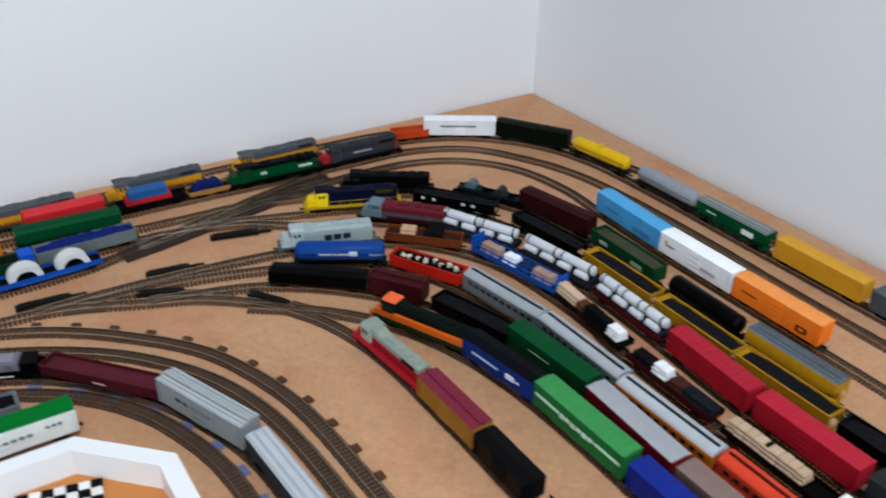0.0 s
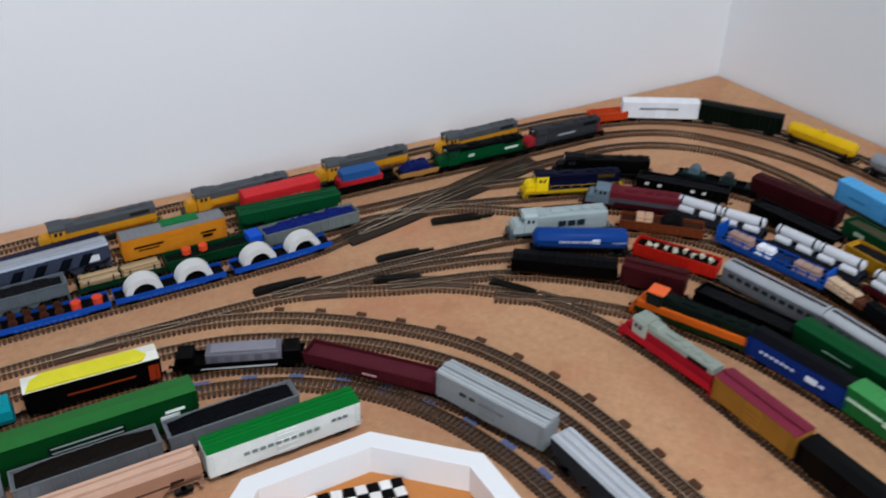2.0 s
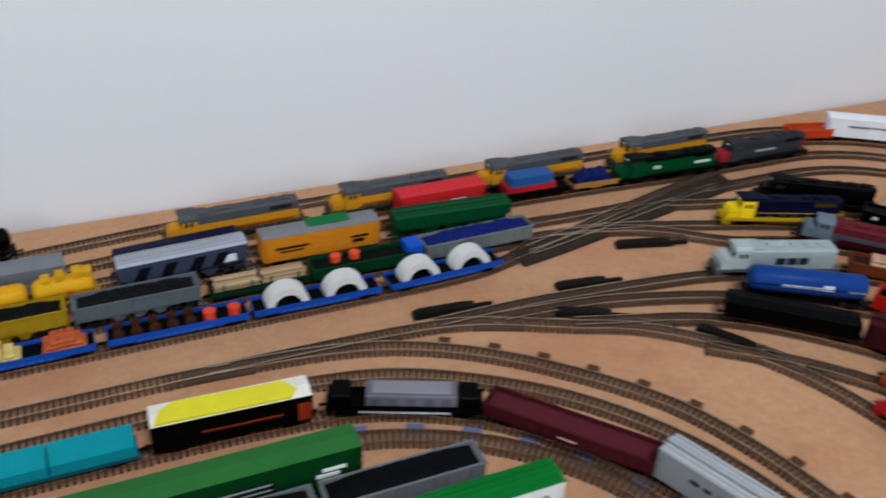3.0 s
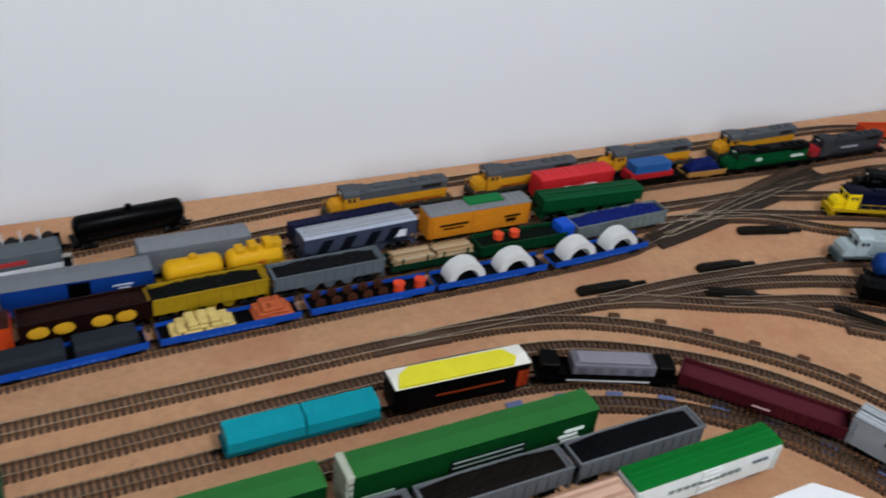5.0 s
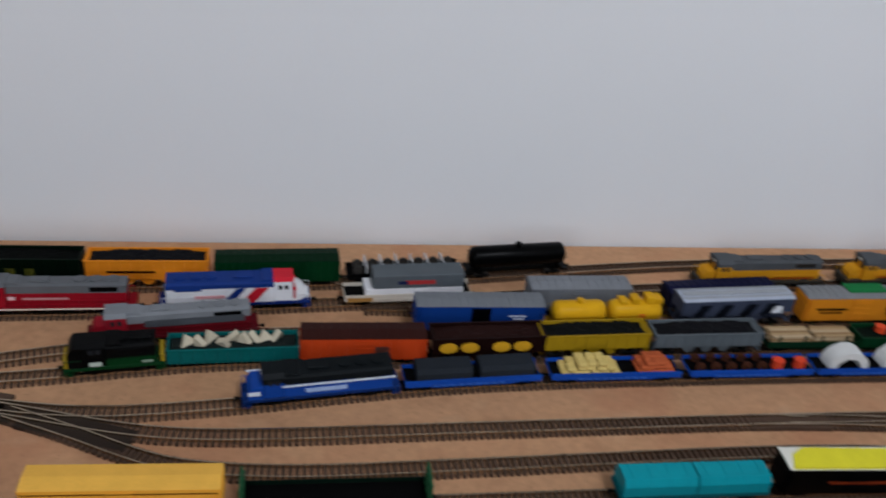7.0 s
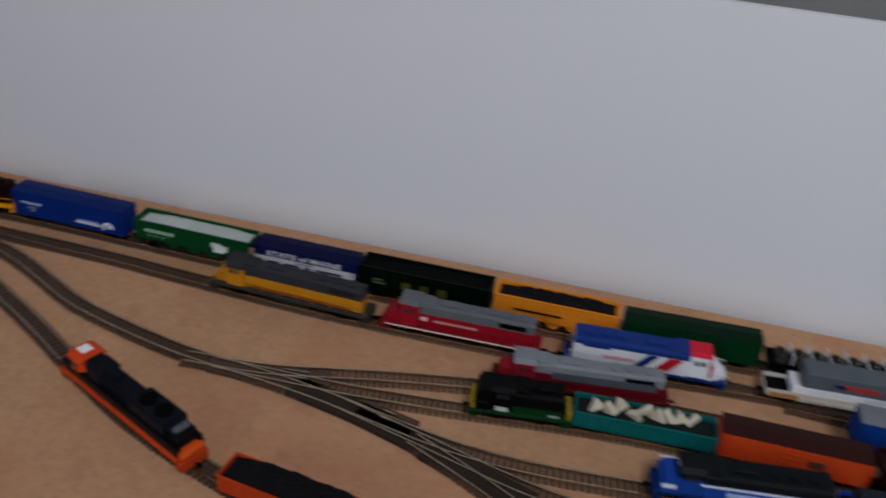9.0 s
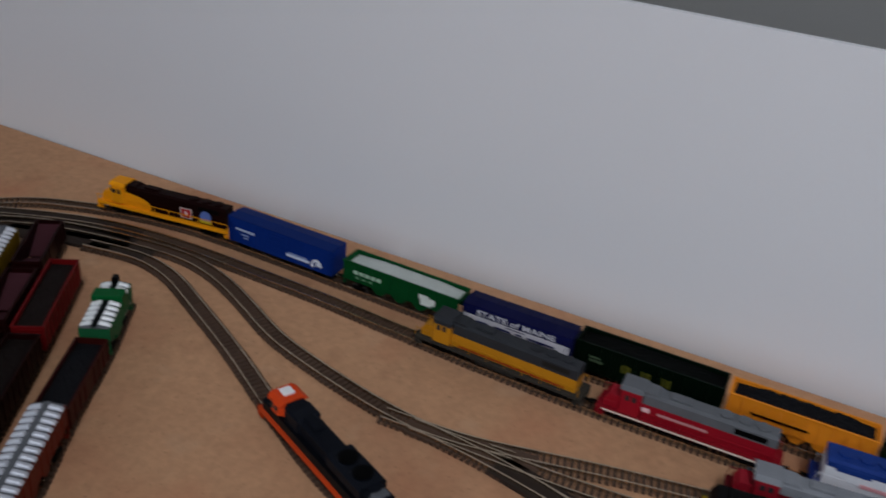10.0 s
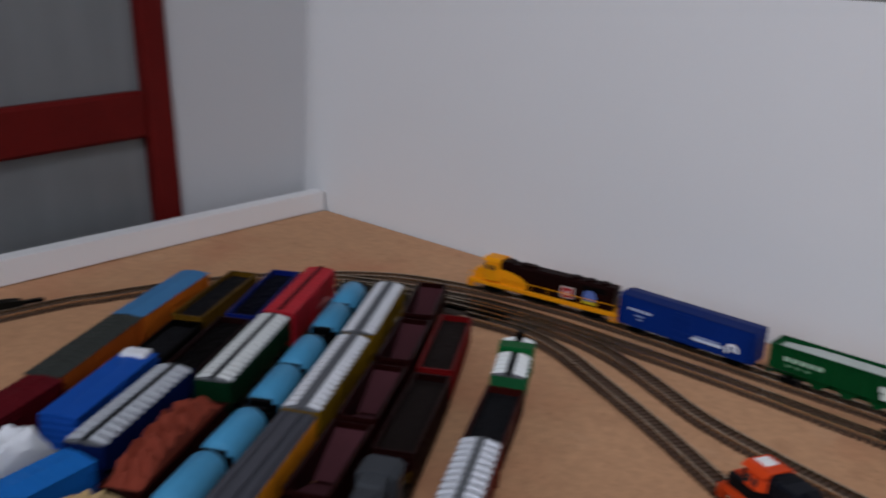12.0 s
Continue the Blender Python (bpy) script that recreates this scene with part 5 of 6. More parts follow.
FL = [(-0.774, -0.197), (-0.880, -0.197), (-0.986, -0.197), (-1.093, -0.199), (-1.199, -0.202)]
for i, (x, y) in enumerate(FL):
    m = on_track("T5", x, y)
    flat_car("bright blue flat car carrying " + ("concrete arches", "concrete arches", "wheel sets and orange drums", "stacked sacks", "dark covered loads")[i], m, 0.100, "1a52b8", marks=[(-0.030 + 0.006 * k, -0.026 + 0.006 * k, 0.0068, 0.0082, "3a6ac4") for k in range(9)])
    top = m @ Matrix.Translation((0, 0, 0.0086))
    if i < 2:
        arch(top @ Matrix.Translation((-0.024, 0, 0.0006)))
        arch(top @ Matrix.Translation((0.022, 0, 0.0006)))
    elif i == 2:
        for k in range(5):
            r = thing("wheel_set", "rusty brown wheel set chocked on a blue flat car", "wheel", top @ Matrix.Translation((-0.042 + 0.0125 * k, 0, 0)), "wheel sets on flat cars")
            part("axle", Shape().tube((0, -0.009, 0.0038), (0, 0.009, 0.0038), 0.0008, 6), plastic("5a3626", 0.7), r)
            for yy in (-0.0055, 0.0055):
                part("wheel", Shape().tube((0, yy - 0.0009, 0.0038), (0, yy + 0.0009, 0.0038), 0.0038, 14), plastic("6a3e2c", 0.7), r)
        for x in (0.022, 0.040):
            r = thing("drum", "bright orange drum on a blue flat car", "drum", top @ Matrix.Translation((x, -0.003, 0)), "orange drums")
            part("barrel", Shape().tube((0, 0, 0), (0, 0, 0.0072), 0.0043, 14).tube((0, 0, 0.0067), (0, 0, 0.0075), 0.0046, 14), plastic("e0492c"), r)
    elif i == 3:
        stack(top @ Matrix.Translation((-0.020, 0, 0)), "pale yellow sacks piled on a blue flat car", "dcc276", 3)
        stack(top @ Matrix.Translation((0.030, 0, 0)), "orange-brown sacks piled on a blue flat car", "c8643c", 5, 0.014)
    else:
        for x in (-0.022, 0.024):
            r = thing("tarpaulin_load", "dark grey tarpaulin over a boxy load", "load", top @ Matrix.Translation((x, 0, 0)), "covered loads")
            s = Shape().prism([(-0.0090, 0), (0.0090, 0), (0.0087, 0.0078), (0.0064, 0.0108), (-0.0064, 0.0108), (-0.0087, 0.0078)], -0.0200, 0.0200)
            for k in range(5):
                q = -0.018 + 0.009 * k
                s.box(q - 0.0004, q + 0.0004, -0.0092, 0.0092, 0.0004, 0.0076)
            part("cover", s, plastic("444b54", 0.7), r)
diesel("blue diesel engine with a white stripe and grey roof", on_track("T5", -1.306, -0.212), 0.108, hood="2a2e32", side="1c4fae", cab="1c4fae", roof="2e363a", nose="1c4fae", stripe="143a80", height=0.0272, full_width=True, cap=0.0066, cab_band=0.0205, cab_top="2c3438", marks=[(-0.028, 0.050, 0.0178, 0.0192, "dfe6ee"), (-0.012, 0.016, 0.0120, 0.0152, "a8bee4"), (-0.05, -0.042, 0.013, 0.016, "dfe6ee")])

# ---- inner curve ----
engine = diesel("orange diesel engine with a black hood and orange sills", on_track("T8", -1.682, -0.2585), 0.128, hood="2a2f3b", side="23262f", cab="e04a1e", roof="2a2f3b", nose="e04a1e", frame="1c1a1a", stripe="cc461b", rail_col="5a2a1c", skirt="d4481c", belt="23262f", height=0.0275, cab_top="e04a1e", cab_round=0.0030, cap=0.0105)
r = thing("number_board", "small white square card on an engine's cab roof", "card", on_track("T8", -1.682, -0.2585) @ Matrix.Translation((-0.045, 0, 0.0283)))
part("card", Shape().box(-0.0036, 0.0036, -0.0036, 0.0036, 0, 0.0008), plastic("f0f0ee"), r)
part("radiator", Shape().prism([(-0.0088, 0.0205), (0.0088, 0.0205), (0.0088, 0.0262), (0.0072, 0.0280), (-0.0072, 0.0280), (-0.0088, 0.0262)], 0.0140, 0.0470), plastic("2e3440"), engine, "wide dark radiator housing")
for x in (0.0225, 0.0370):
    fan = part("large_fan", Shape().tube((x, 0, 0.0278), (x, 0, 0.0286), 0.0062, 20), plastic("1b1e26"), engine)
    part("grille", Shape().tube((x, 0, 0.0285), (x, 0, 0.0289), 0.0052, 18), plastic("050506", 0.7), fan)
part("equipment_box", Shape().box(-0.0330, -0.0180, -0.0080, 0.0080, 0.0150, 0.0272, 0.0012), plastic("2e3340"), engine, "dark box behind the cab")
part("end_cap", Shape().box(0.0500, 0.0575, -0.0058, 0.0058, 0.0190, 0.0272, 0.0018), plastic("787b80"), engine, "grey rounded end cap")
part("end_band", Shape().box(0.0560, 0.0636, -0.0090, 0.0090, 0.0086, 0.0150, 0.0020), plastic("e0581e"), engine, "orange end band")
open_car("black open car with an orange side", on_track("T8", -1.552, -0.302), 0.096, 0.0170, "c4441c", COAL, 0.0075, seed=3, rough=0.12)
boxcar("bright yellow boxcar with a dark line along its side", on_track("T8", -1.420, -0.309), 0.108, 0.0270, "e8a83c", "eeb650", ribs=False, roof_ribs=False, marks=[(-0.0535, 0.0535, 0.0228, 0.0234, "8a5a1c"), (-0.045, -0.041, 0.007, 0.009, "c03030")])
flat_car("dark green flat car with tall green end boards", on_track("T8", -1.300, -0.311), 0.112, "1a3a2c", bulkhead="3a7a52")
m = on_track("T8", -1.079, -0.313)
r = thing("coil_car", "teal covered coil car with chamfered hoods", "freight car", m)
running_gear(r, 0.100)
part("underframe", Shape().box(-0.050, 0.050, -0.0095, 0.0095, 0.0050, 0.0085, 0.0004), plastic("127a84"), r)
for x0, x1 in ((-0.0485, -0.0006), (0.0006, 0.0485)):
    s = Shape().prism([(-0.0094, 0.0085), (0.0094, 0.0085), (0.0094, 0.0160), (0.0066, 0.0205), (-0.0066, 0.0205), (-0.0094, 0.0160)], x0, x1)
    for k in range(4):
        x = x0 + (x1 - x0) * (k + 0.5) / 4
        s.prism([(-0.0097, 0.0087), (0.0097, 0.0087), (0.0097, 0.0161), (0.0068, 0.0208), (-0.0068, 0.0208), (-0.0097, 0.0161)], x - 0.0005, x + 0.0005)
    part("hood", s, plastic("18a8b6"), r)
r = boxcar("black boxcar with a white roof painted yellow", on_track("T8", -0.970, -0.314), 0.098, 0.0280, "17171a", "e8e6da", marks=[(-0.02, 0.03, 0.0150, 0.0165, "a04020"), (0.040, 0.048, 0.008, 0.022, "b03c1c")], roof_ribs=False, ribs=False)
edge = [(-0.047, -0.0097), (0.036, -0.0097), (0.041, -0.0030), (0.034, 0.0070), (-0.034, 0.0080), (-0.043, 0.0020)]
part("roof_panel", Shape().prism(edge, 0.0262, 0.0290, "z"), plastic("e6dc38"), r, "bright yellow roof panel")
m = on_track("T8", -0.861, -0.331)
flat_car("black flat car carrying a grey transformer box", m, 0.104, "141416", marks=[(-0.03, 0.03, 0.0068, 0.008, "d0d0d0")])
r = thing("machine_box", "grey metal machine box on a black flat car", "load", m @ Matrix.Translation((0.004, 0, 0.0086)))
s = Shape().box(-0.030, 0.030, -0.0085, 0.0085, 0, 0.0110, 0.0008)
part("box", s, plastic("8c8a94", 0.35), r)
for k in range(5):
    part("side_panel", Shape().box(-0.026 + 0.0115 * k, -0.020 + 0.0115 * k, -0.0088, 0.0088, 0.002, 0.009, 0.0003), plastic("7c7a86", 0.35), r)
part("lid", Shape().box(-0.026, 0.026, -0.006, 0.006, 0.0108, 0.0122, 0.0005), plastic("a4a2ac", 0.3), r, "pale grey lid")
for e in (-1, 1):
    r = thing("black_cab", "black blocky end piece on a flat car", "load", m @ Matrix.Translation((e * 0.042, 0, 0.0086)), "flat car ends")
    part("block", Shape().box(-0.0065, 0.0065, -0.0085, 0.0085, 0, 0.0105, 0.0008), plastic("121214"), r)
open_car("long low maroon gondola on the curve", on_track("T8", -0.770, -0.396), 0.116, 0.0155, "6c2630", "7a3440", 0.0004, rough=0.05, marks=[(-0.006, 0.006, 0.009, 0.0105, "d8b0b0")])
grey_car = boxcar("light grey ribless boxcar on the inner curve", on_track("T8", -0.713, -0.487), 0.098, 0.0295, "a0a6a9", "b4babc", ribs=False, roof_ribs=False, walk_way=True, marks=[(-0.026, -0.020, 0.0185, 0.0212, "4a5056"), (-0.017, -0.012, 0.0185, 0.0212, "5a6066"), (-0.008, 0.014, 0.0185, 0.0208, "8a9096")])
for y in (-0.0078, -0.0040, 0.0040, 0.0078):
    part("roof_seam", Shape().box(-0.0485, 0.0485, y - 0.0006, y + 0.0006, 0.0284, 0.0307 - 0.10 * abs(y), 0.0002), plastic("c6cbcd", 0.5), grey_car, "pale lengthwise roof seam")
covered_hopper("dark-sided covered hopper with a pale grey roof", on_track("T8", -0.690, -0.590), 0.090, 0.0270, "4a4d54", "bcc1c6", hatch="c8ccd0")
for x in (-0.992, -1.172):
    # Roof green brighter than the sides: top light put into the paint.
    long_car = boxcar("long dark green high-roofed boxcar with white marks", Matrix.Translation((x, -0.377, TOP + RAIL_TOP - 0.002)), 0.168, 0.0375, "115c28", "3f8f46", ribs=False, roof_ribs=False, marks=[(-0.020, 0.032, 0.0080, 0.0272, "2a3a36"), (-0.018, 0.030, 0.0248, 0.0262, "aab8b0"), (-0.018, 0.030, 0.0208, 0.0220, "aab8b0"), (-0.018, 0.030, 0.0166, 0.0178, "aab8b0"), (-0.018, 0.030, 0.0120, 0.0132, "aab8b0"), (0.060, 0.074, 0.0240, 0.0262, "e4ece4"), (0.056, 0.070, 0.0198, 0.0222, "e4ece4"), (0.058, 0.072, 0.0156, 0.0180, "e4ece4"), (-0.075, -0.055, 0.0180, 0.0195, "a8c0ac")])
    part("end_stripe", Shape().box(-0.0846, -0.0800, -0.0103, 0.0103, 0.0070, 0.0380, 0.0004), plastic("c8cdb8"), long_car, "pale cream end stripe")
for x, dust in ((-0.888, "22242c"), (-0.990, "382e2a"), (-1.092, "382e2a")):
    open_car("dark grey open hopper with a black load", Matrix.Translation((x, -0.4035, TOP + RAIL_TOP - 0.002)), 0.097, 0.0235, "8a8e92", dust, 0.0034, hopper=True, seed=int(-x * 90), rough=0.10)
green_top = boxcar("white boxcar with a bright green ridged roof", Matrix.Translation((-0.862, -0.4365, TOP + RAIL_TOP - 0.002)), 0.114, 0.0290, "e4e8e4", "149038", ribs=False, roof_ribs=False, marks=[(-0.032 + 0.0058 * k, -0.0280 + 0.0058 * k, 0.0162, 0.0188, "9aa8a0") for k in range(10)] + [(0.034 + 0.0045 * k, 0.0372 + 0.0045 * k, 0.0190, 0.0208, "8a949a") for k in range(3)])
for y in (-0.0062, -0.0021, 0.0021, 0.0062):
    part("roof_ridge", Shape().box(-0.057, 0.057, y - 0.0007, y + 0.0007, 0.0284, 0.0302 - 0.10 * abs(y), 0.0003), plastic("149038", 0.5), green_top)
covered_hopper("weathered pinkish tan covered hopper with a ridged roof", Matrix.Translation((-0.978, -0.440, TOP + RAIL_TOP - 0.002)), 0.108, 0.0285, "b88a70", "d0a68e", hatch="dcb49c", round_side=True, marks=[(0.032, 0.041, 0.0165, 0.0190, "5c3a2c")])

# ---- right-hand yard ----
diesel("black diesel engine at the head of a yard track", on_track("R5", -0.383, -0.2), 0.116, hood="15161a", side="17181c", cab="17181c", roof="141519", nose="17181c", height=0.0280)
m = on_track("R5", -0.286, -0.29)
flat_car("black flat car carrying grey-green machinery", m, 0.104, "15181a")
for k, (x, col, l, h) in enumerate(((-0.032, "6f8590", 0.013, 0.013), (0.006, "4a5254", 0.009, 0.012), (0.036, "35575a", 0.010, 0.009))):
    r = thing("machine", "grey-green machine part loaded on a flat car", "load", m @ Matrix.Translation((x, 0, 0.0086)), "machine parts")
    part("base", Shape().box(-l, l, -0.008, 0.008, 0, h * 0.45, 0.0008), plastic("2c4a4a"), r)
    part("drum", Shape().tube((0, -0.007, h * 0.55), (0, 0.007, h * 0.55), h * 0.5, 16), plastic(col), r)
boxcar("dark maroon boxcar in the crowded yard", on_track("R5", -0.249, -0.363), 0.100, 0.0270, "4e1820", "561c24", ribs=False)
open_car("green open gondola with a brownish load", on_track("R5", -0.245, -0.476), 0.098, 0.0215, "1a6238", "6a6a50", 0.0004, marks=[(-0.034, -0.022, 0.0125, 0.0165, "b8ccb8"), (0.016, 0.032, 0.0110, 0.0160, "a8c4ac")])
tank_car("long black tank car in the crowded yard", on_track("R5", -0.25, -0.59), 0.096, 0.0095, "17151a", "141414", dome=False)
covered_hopper("mustard yellow covered hopper with a grey roof", on_track("R5", -0.25, -0.695), 0.096, 0.0275, "c8931c", "7d868e", hatch="727b84")
diesel("maroon and grey engine with a blue-grey cab", on_track("R7", -0.404, -0.277), 0.108, hood="7a2832", side="6a6c72", cab="7f95a2", roof="842a36", nose="7f95a2", stripe="54202a", height=0.0265, full_width=True, marks=[(-0.02, 0.048, 0.0092, 0.0130, "5c1c26")])


def pipe_flat(m, deck):
    flat_car("dark red flat car loaded with white banded cylinders" if deck == "6a1c24" else "grey flat car loaded with white banded cylinders", m, 0.096, deck)
    part_of_load = thing("cylinder_cradle", "dark grey cradle under white cylinders on a flat car", "load frame", m @ Matrix.Translation((0, 0, 0.0086)), "cradles")
    part("cradle", Shape().box(-0.045, 0.045, -0.0078, 0.0078, 0, 0.0040, 0.0005), plastic("3a4252"), part_of_load)
    for k in range(4):
        for y in (-0.0062, 0.0062):
            r = thing("white_cylinder", "short white cylinder lying under a longer one", "load", m @ Matrix.Translation((-0.0345 + 0.023 * k, y, 0.0126 + 0.0036)), "white cylinders")
            part("shell", Shape().lathe([(-0.0082, 0.0020), (-0.0074, 0.0036), (0.0074, 0.0036), (0.0082, 0.0020)], 0, 14), plastic("d4d6da"), r, smooth=True)
    n = 3 if deck == "6a1c24" else 2
    for q in range(n):
        l = 0.0465 / n - 0.0006
        r = thing("white_cylinder", "white cylinder with black bands lying on shorter ones", "load", m @ Matrix.Translation(((q - (n - 1) / 2) * 0.093 / n, 0, 0.0126 + 0.0036 + 0.0066)), "white cylinders")
        part("shell", Shape().lathe([(-l, 0.003), (-l + 0.001, 0.0050), (l - 0.001, 0.0050), (l, 0.003)], 0, 16), plastic("d4d6da"), r, smooth=True)
        for x in (-l + 0.0045, l - 0.0045):
            part("band", Shape().lathe([(x - 0.0008, 0.0053), (x + 0.0008, 0.0053)], 0, 16), plastic("20232c"), r)
        part("post", Shape().box(l - 0.0042, l - 0.0030, -0.0058, -0.0048, -0.0066, 0.0052), plastic("20232c"), r)


pipe_flat(on_track("R7", -0.350, -0.352), "4a4c54")
pipe_flat(on_track("R7", -0.316, -0.453), "4a4c54")
pipe_flat(on_track("R7", -0.313, -0.557), "6a1c24")
for y in (-0.665, -0.767):
    # The lighter crimson of the roof holds the light from above.
    boxcar("crimson red boxcar with ribbed sides", on_track("R7", -0.323, y), 0.097, 0.0290, "b01a2c", "c02a3c")
boxcar("plain dark grey boxcar in the crowded yard", on_track("R7", -0.323, -0.87), 0.096, 0.0285, "4a4d52")
diesel("pale grey diesel engine with dark side lettering bars", on_track("R8", -0.504, -0.281), 0.108, hood="b4c2c2", side="b0c0c0", cab="b8c6c6", nose="b8c6c6", roof="b6c4c4", stripe="6f7c7e", frame="2a2c2e", height=0.0285, full_width=True, marks=[(-0.004, 0.004, 0.0140, 0.0200, "3a4a5c"), (0.006, 0.014, 0.0140, 0.0200, "3a4a5c"), (0.016, 0.024, 0.0140, 0.0200, "3a4a5c")])


def pile(m, col, l, h, seed, label):
    r = thing("load_pile", label, "load", m, "loads on open cars")
    rnd = random.Random(seed)
    n = max(2, int(l / 0.0045))
    for z in range(max(1, int(h / 0.0035))):
        for k in range(n):
            x = (k - (n - 1) / 2) * 0.0085
            s = Shape().box(x - 0.0041, x + 0.0041, -0.0075 + 0.001 * z + rnd.uniform(-0.0005, 0.0005), 0.0075 - 0.001 * z + rnd.uniform(-0.0005, 0.0005), 0.0035 * z, 0.0035 * z + 0.0034, 0.0010)
            part("bale", s, plastic(col, 0.7), r)


def at_deck(m, x):
    return m @ Matrix.Translation((x, 0, 0.0086))


m = on_track("R8", -0.409, -0.330)
open_car("rust brown gondola with tan bundles", m, 0.084, 0.0150, "8a4526", "5c3626", 0.0005)
pile(m @ Matrix.Translation((-0.018, 0, 0.0135)), "d0a888", 0.013, 0.010, 1, "tan bundle standing in a brown gondola")
r = thing("dark_bundle", "small dark grey bundle standing in a brown gondola", "load", m @ Matrix.Translation((0.010, 0, 0.0135)), "loads on open cars")
part("wrap", Shape().heap(-0.011, 0.011, -0.0075, 0.0075, 0, 0.0095, 5, 10, 6, 0.2), plastic("2a2b2c", 0.75), r)
m = on_track("R8", -0.357, -0.432)
blue_car = flat_car("bright blue bulkhead flat car with mixed bundles", m, 0.118, "1d55b4", bulkhead="1d5cc0")
for y in (-0.0100, 0.0100):
    for k in range(10):
        part("stake", Shape().box(-0.0525 + 0.01167 * k, -0.0510 + 0.01167 * k, y - 0.0005, y + 0.0005, 0.0086, 0.0180), plastic("1d58ba"), blue_car)
    part("side_rail", Shape().box(-0.0580, 0.0580, y - 0.0004, y + 0.0004, 0.0152, 0.0168, 0.0002), plastic("1d58ba"), blue_car)
for x, col, l, h, lab in ((-0.036, "b8988a", 0.016, 0.011, "tan"), (-0.008, "e8eaf0", 0.007, 0.011, "white"), (0.010, "24407e", 0.010, 0.007, "slate blue"), (0.036, "b89a8c", 0.014, 0.011, "tan")):
    pile(at_deck(m, x), col, l, h, 3, lab + " bundle on a blue bulkhead flat car")
m = on_track("R8", -0.348, -0.543)
flat_car("black flat car with mixed bundles", m, 0.100, "17181a")
for x, col, l, h, lab in ((-0.036, "d6b89a", 0.018, 0.011, "pale tan"), (-0.014, "7a4a34", 0.010, 0.009, "brown"), (0.008, "1e2226", 0.018, 0.011, "black"), (0.036, "eceef0", 0.011, 0.013, "white")):
    pile(at_deck(m, x), col, l, h, 7, lab + " bundle on a black flat car")
m = on_track("R8", -0.357, -0.655)
flat_car("dark red flat car with mixed bundles", m, 0.100, "5c1420")
for x, col, l, h, lab in ((-0.034, "2c2426", 0.016, 0.010, "black"), (-0.012, "eceef0", 0.011, 0.012, "white"), (0.008, "6a3a30", 0.010, 0.008, "brown"), (0.032, "323c44", 0.020, 0.009, "dark grey")):
    pile(at_deck(m, x), col, l, h, 9, lab + " bundle on a dark red flat car")
m = on_track("R8", -0.359, -0.765)
flat_car("black flat car with tan timber bundles", m, 0.100, "131416")
for x in (-0.026, 0.006):
    pile(at_deck(m, x), "cdb092", 0.026, 0.011, 2, "pale tan timber bundle on a black flat car")
m = on_track("R8", -0.36, -0.87)
flat_car("black flat car with white covered bundles", m, 0.100, "131416")
pile(at_deck(m, -0.028), "eef0f2", 0.026, 0.014, 4, "white covered bundle on a black flat car")
pile(at_deck(m, 0.020), "cdb092", 0.026, 0.011, 4, "pale tan timber bundle on a black flat car")
tank_car("royal blue tank car with a white wave mark", on_track("R9", -0.511, -0.323), 0.098, 0.0104, "1d4c9e", "101014", dome=False, marks=[(-0.022, 0.010, 0.0185, 0.0205, "dfe6f2"), (0.010, 0.018, 0.0180, 0.0230, "dfe6f2"), (0.030, 0.044, 0.0185, 0.0200, "c8d4ec")])
m = on_track("R9", -0.444, -0.391)
open_car("bright red gondola heaped with pale rubble", m, 0.082, 0.0180, "c82418", "2c2420", 0.0006)
rnd = random.Random(8)
for k in range(16):
    r = thing("scrap_piece", "cream coloured angular scrap lying in a gondola", "load", m @ Matrix.Translation((-0.033 + 0.0044 * k, rnd.uniform(-0.004, 0.004), 0.0165)) @ Euler((rnd.uniform(-0.5, 0.5), rnd.uniform(-0.6, 0.6), rnd.uniform(0, 3))).to_matrix().to_4x4(), "scrap in the gondola")
    part("block", Shape().prism([(-0.003, 0), (0.003, 0.001), (0.002, 0.004), (-0.0015, 0.0045)], -0.002, 0.0025, "y"), plastic("d8cdb4" if k % 2 else "201c1a", 0.7), r)
passenger_car("silver-grey passenger car with a dark roof spine", on_track("R9", -0.411, -0.480), 0.100, "85888d", roof="b4b8bc")
passenger_car("silver-grey passenger car with a dark roof spine", on_track("R9", -0.401, -0.586), 0.104, "85888d", roof="bcc0c4")
passenger_car("silver-roofed passenger car with orange sides", on_track("R9", -0.404, -0.694), 0.104, "cf6e1e", roof="c4c8cc", stripe="d87a26")
passenger_car("orange-red passenger car with a dark roof line", on_track("R9", -0.4, -0.802), 0.104, "d23e26", roof="d9472e", spine="6a1c14")
boxcar("black boxcar standing on brown track", on_track("R10", -0.546, -0.348), 0.098, 0.0205, "0f0e10", "121114", ribs=False, marks=[(-0.048, 0.048, 0.0060, 0.0072, "4a2c1c")])
boxcar("small maroon caboose in the yard", on_track("R10", -0.489, -0.408), 0.058, 0.0265, "5c2026", "642428", ribs=False, walk_way=True)
open_car("black open hopper in the yard", on_track("R10", -0.455, -0.488), 0.092, 0.0185, "17171b", COAL, 0.0005)
boxcar("dark green boxcar with a white stripe at its roof end", on_track("R10", -0.434, -0.580), 0.098, 0.0290, "11592f", "156a38", ribs=False, roof_ribs=False, marks=[(-0.02, 0.006, 0.0190, 0.0198, "a8c8b0")])
boxcar("dark red boxcar with a plain grey roof", on_track("R10", -0.434, -0.685), 0.100, 0.0280, "8a1626", "b2b4b8", roof_ribs=False)
boxcar("weathered brown and white boxcar", on_track("R10", -0.436, -0.790), 0.098, 0.0275, "96766e", "a48880")
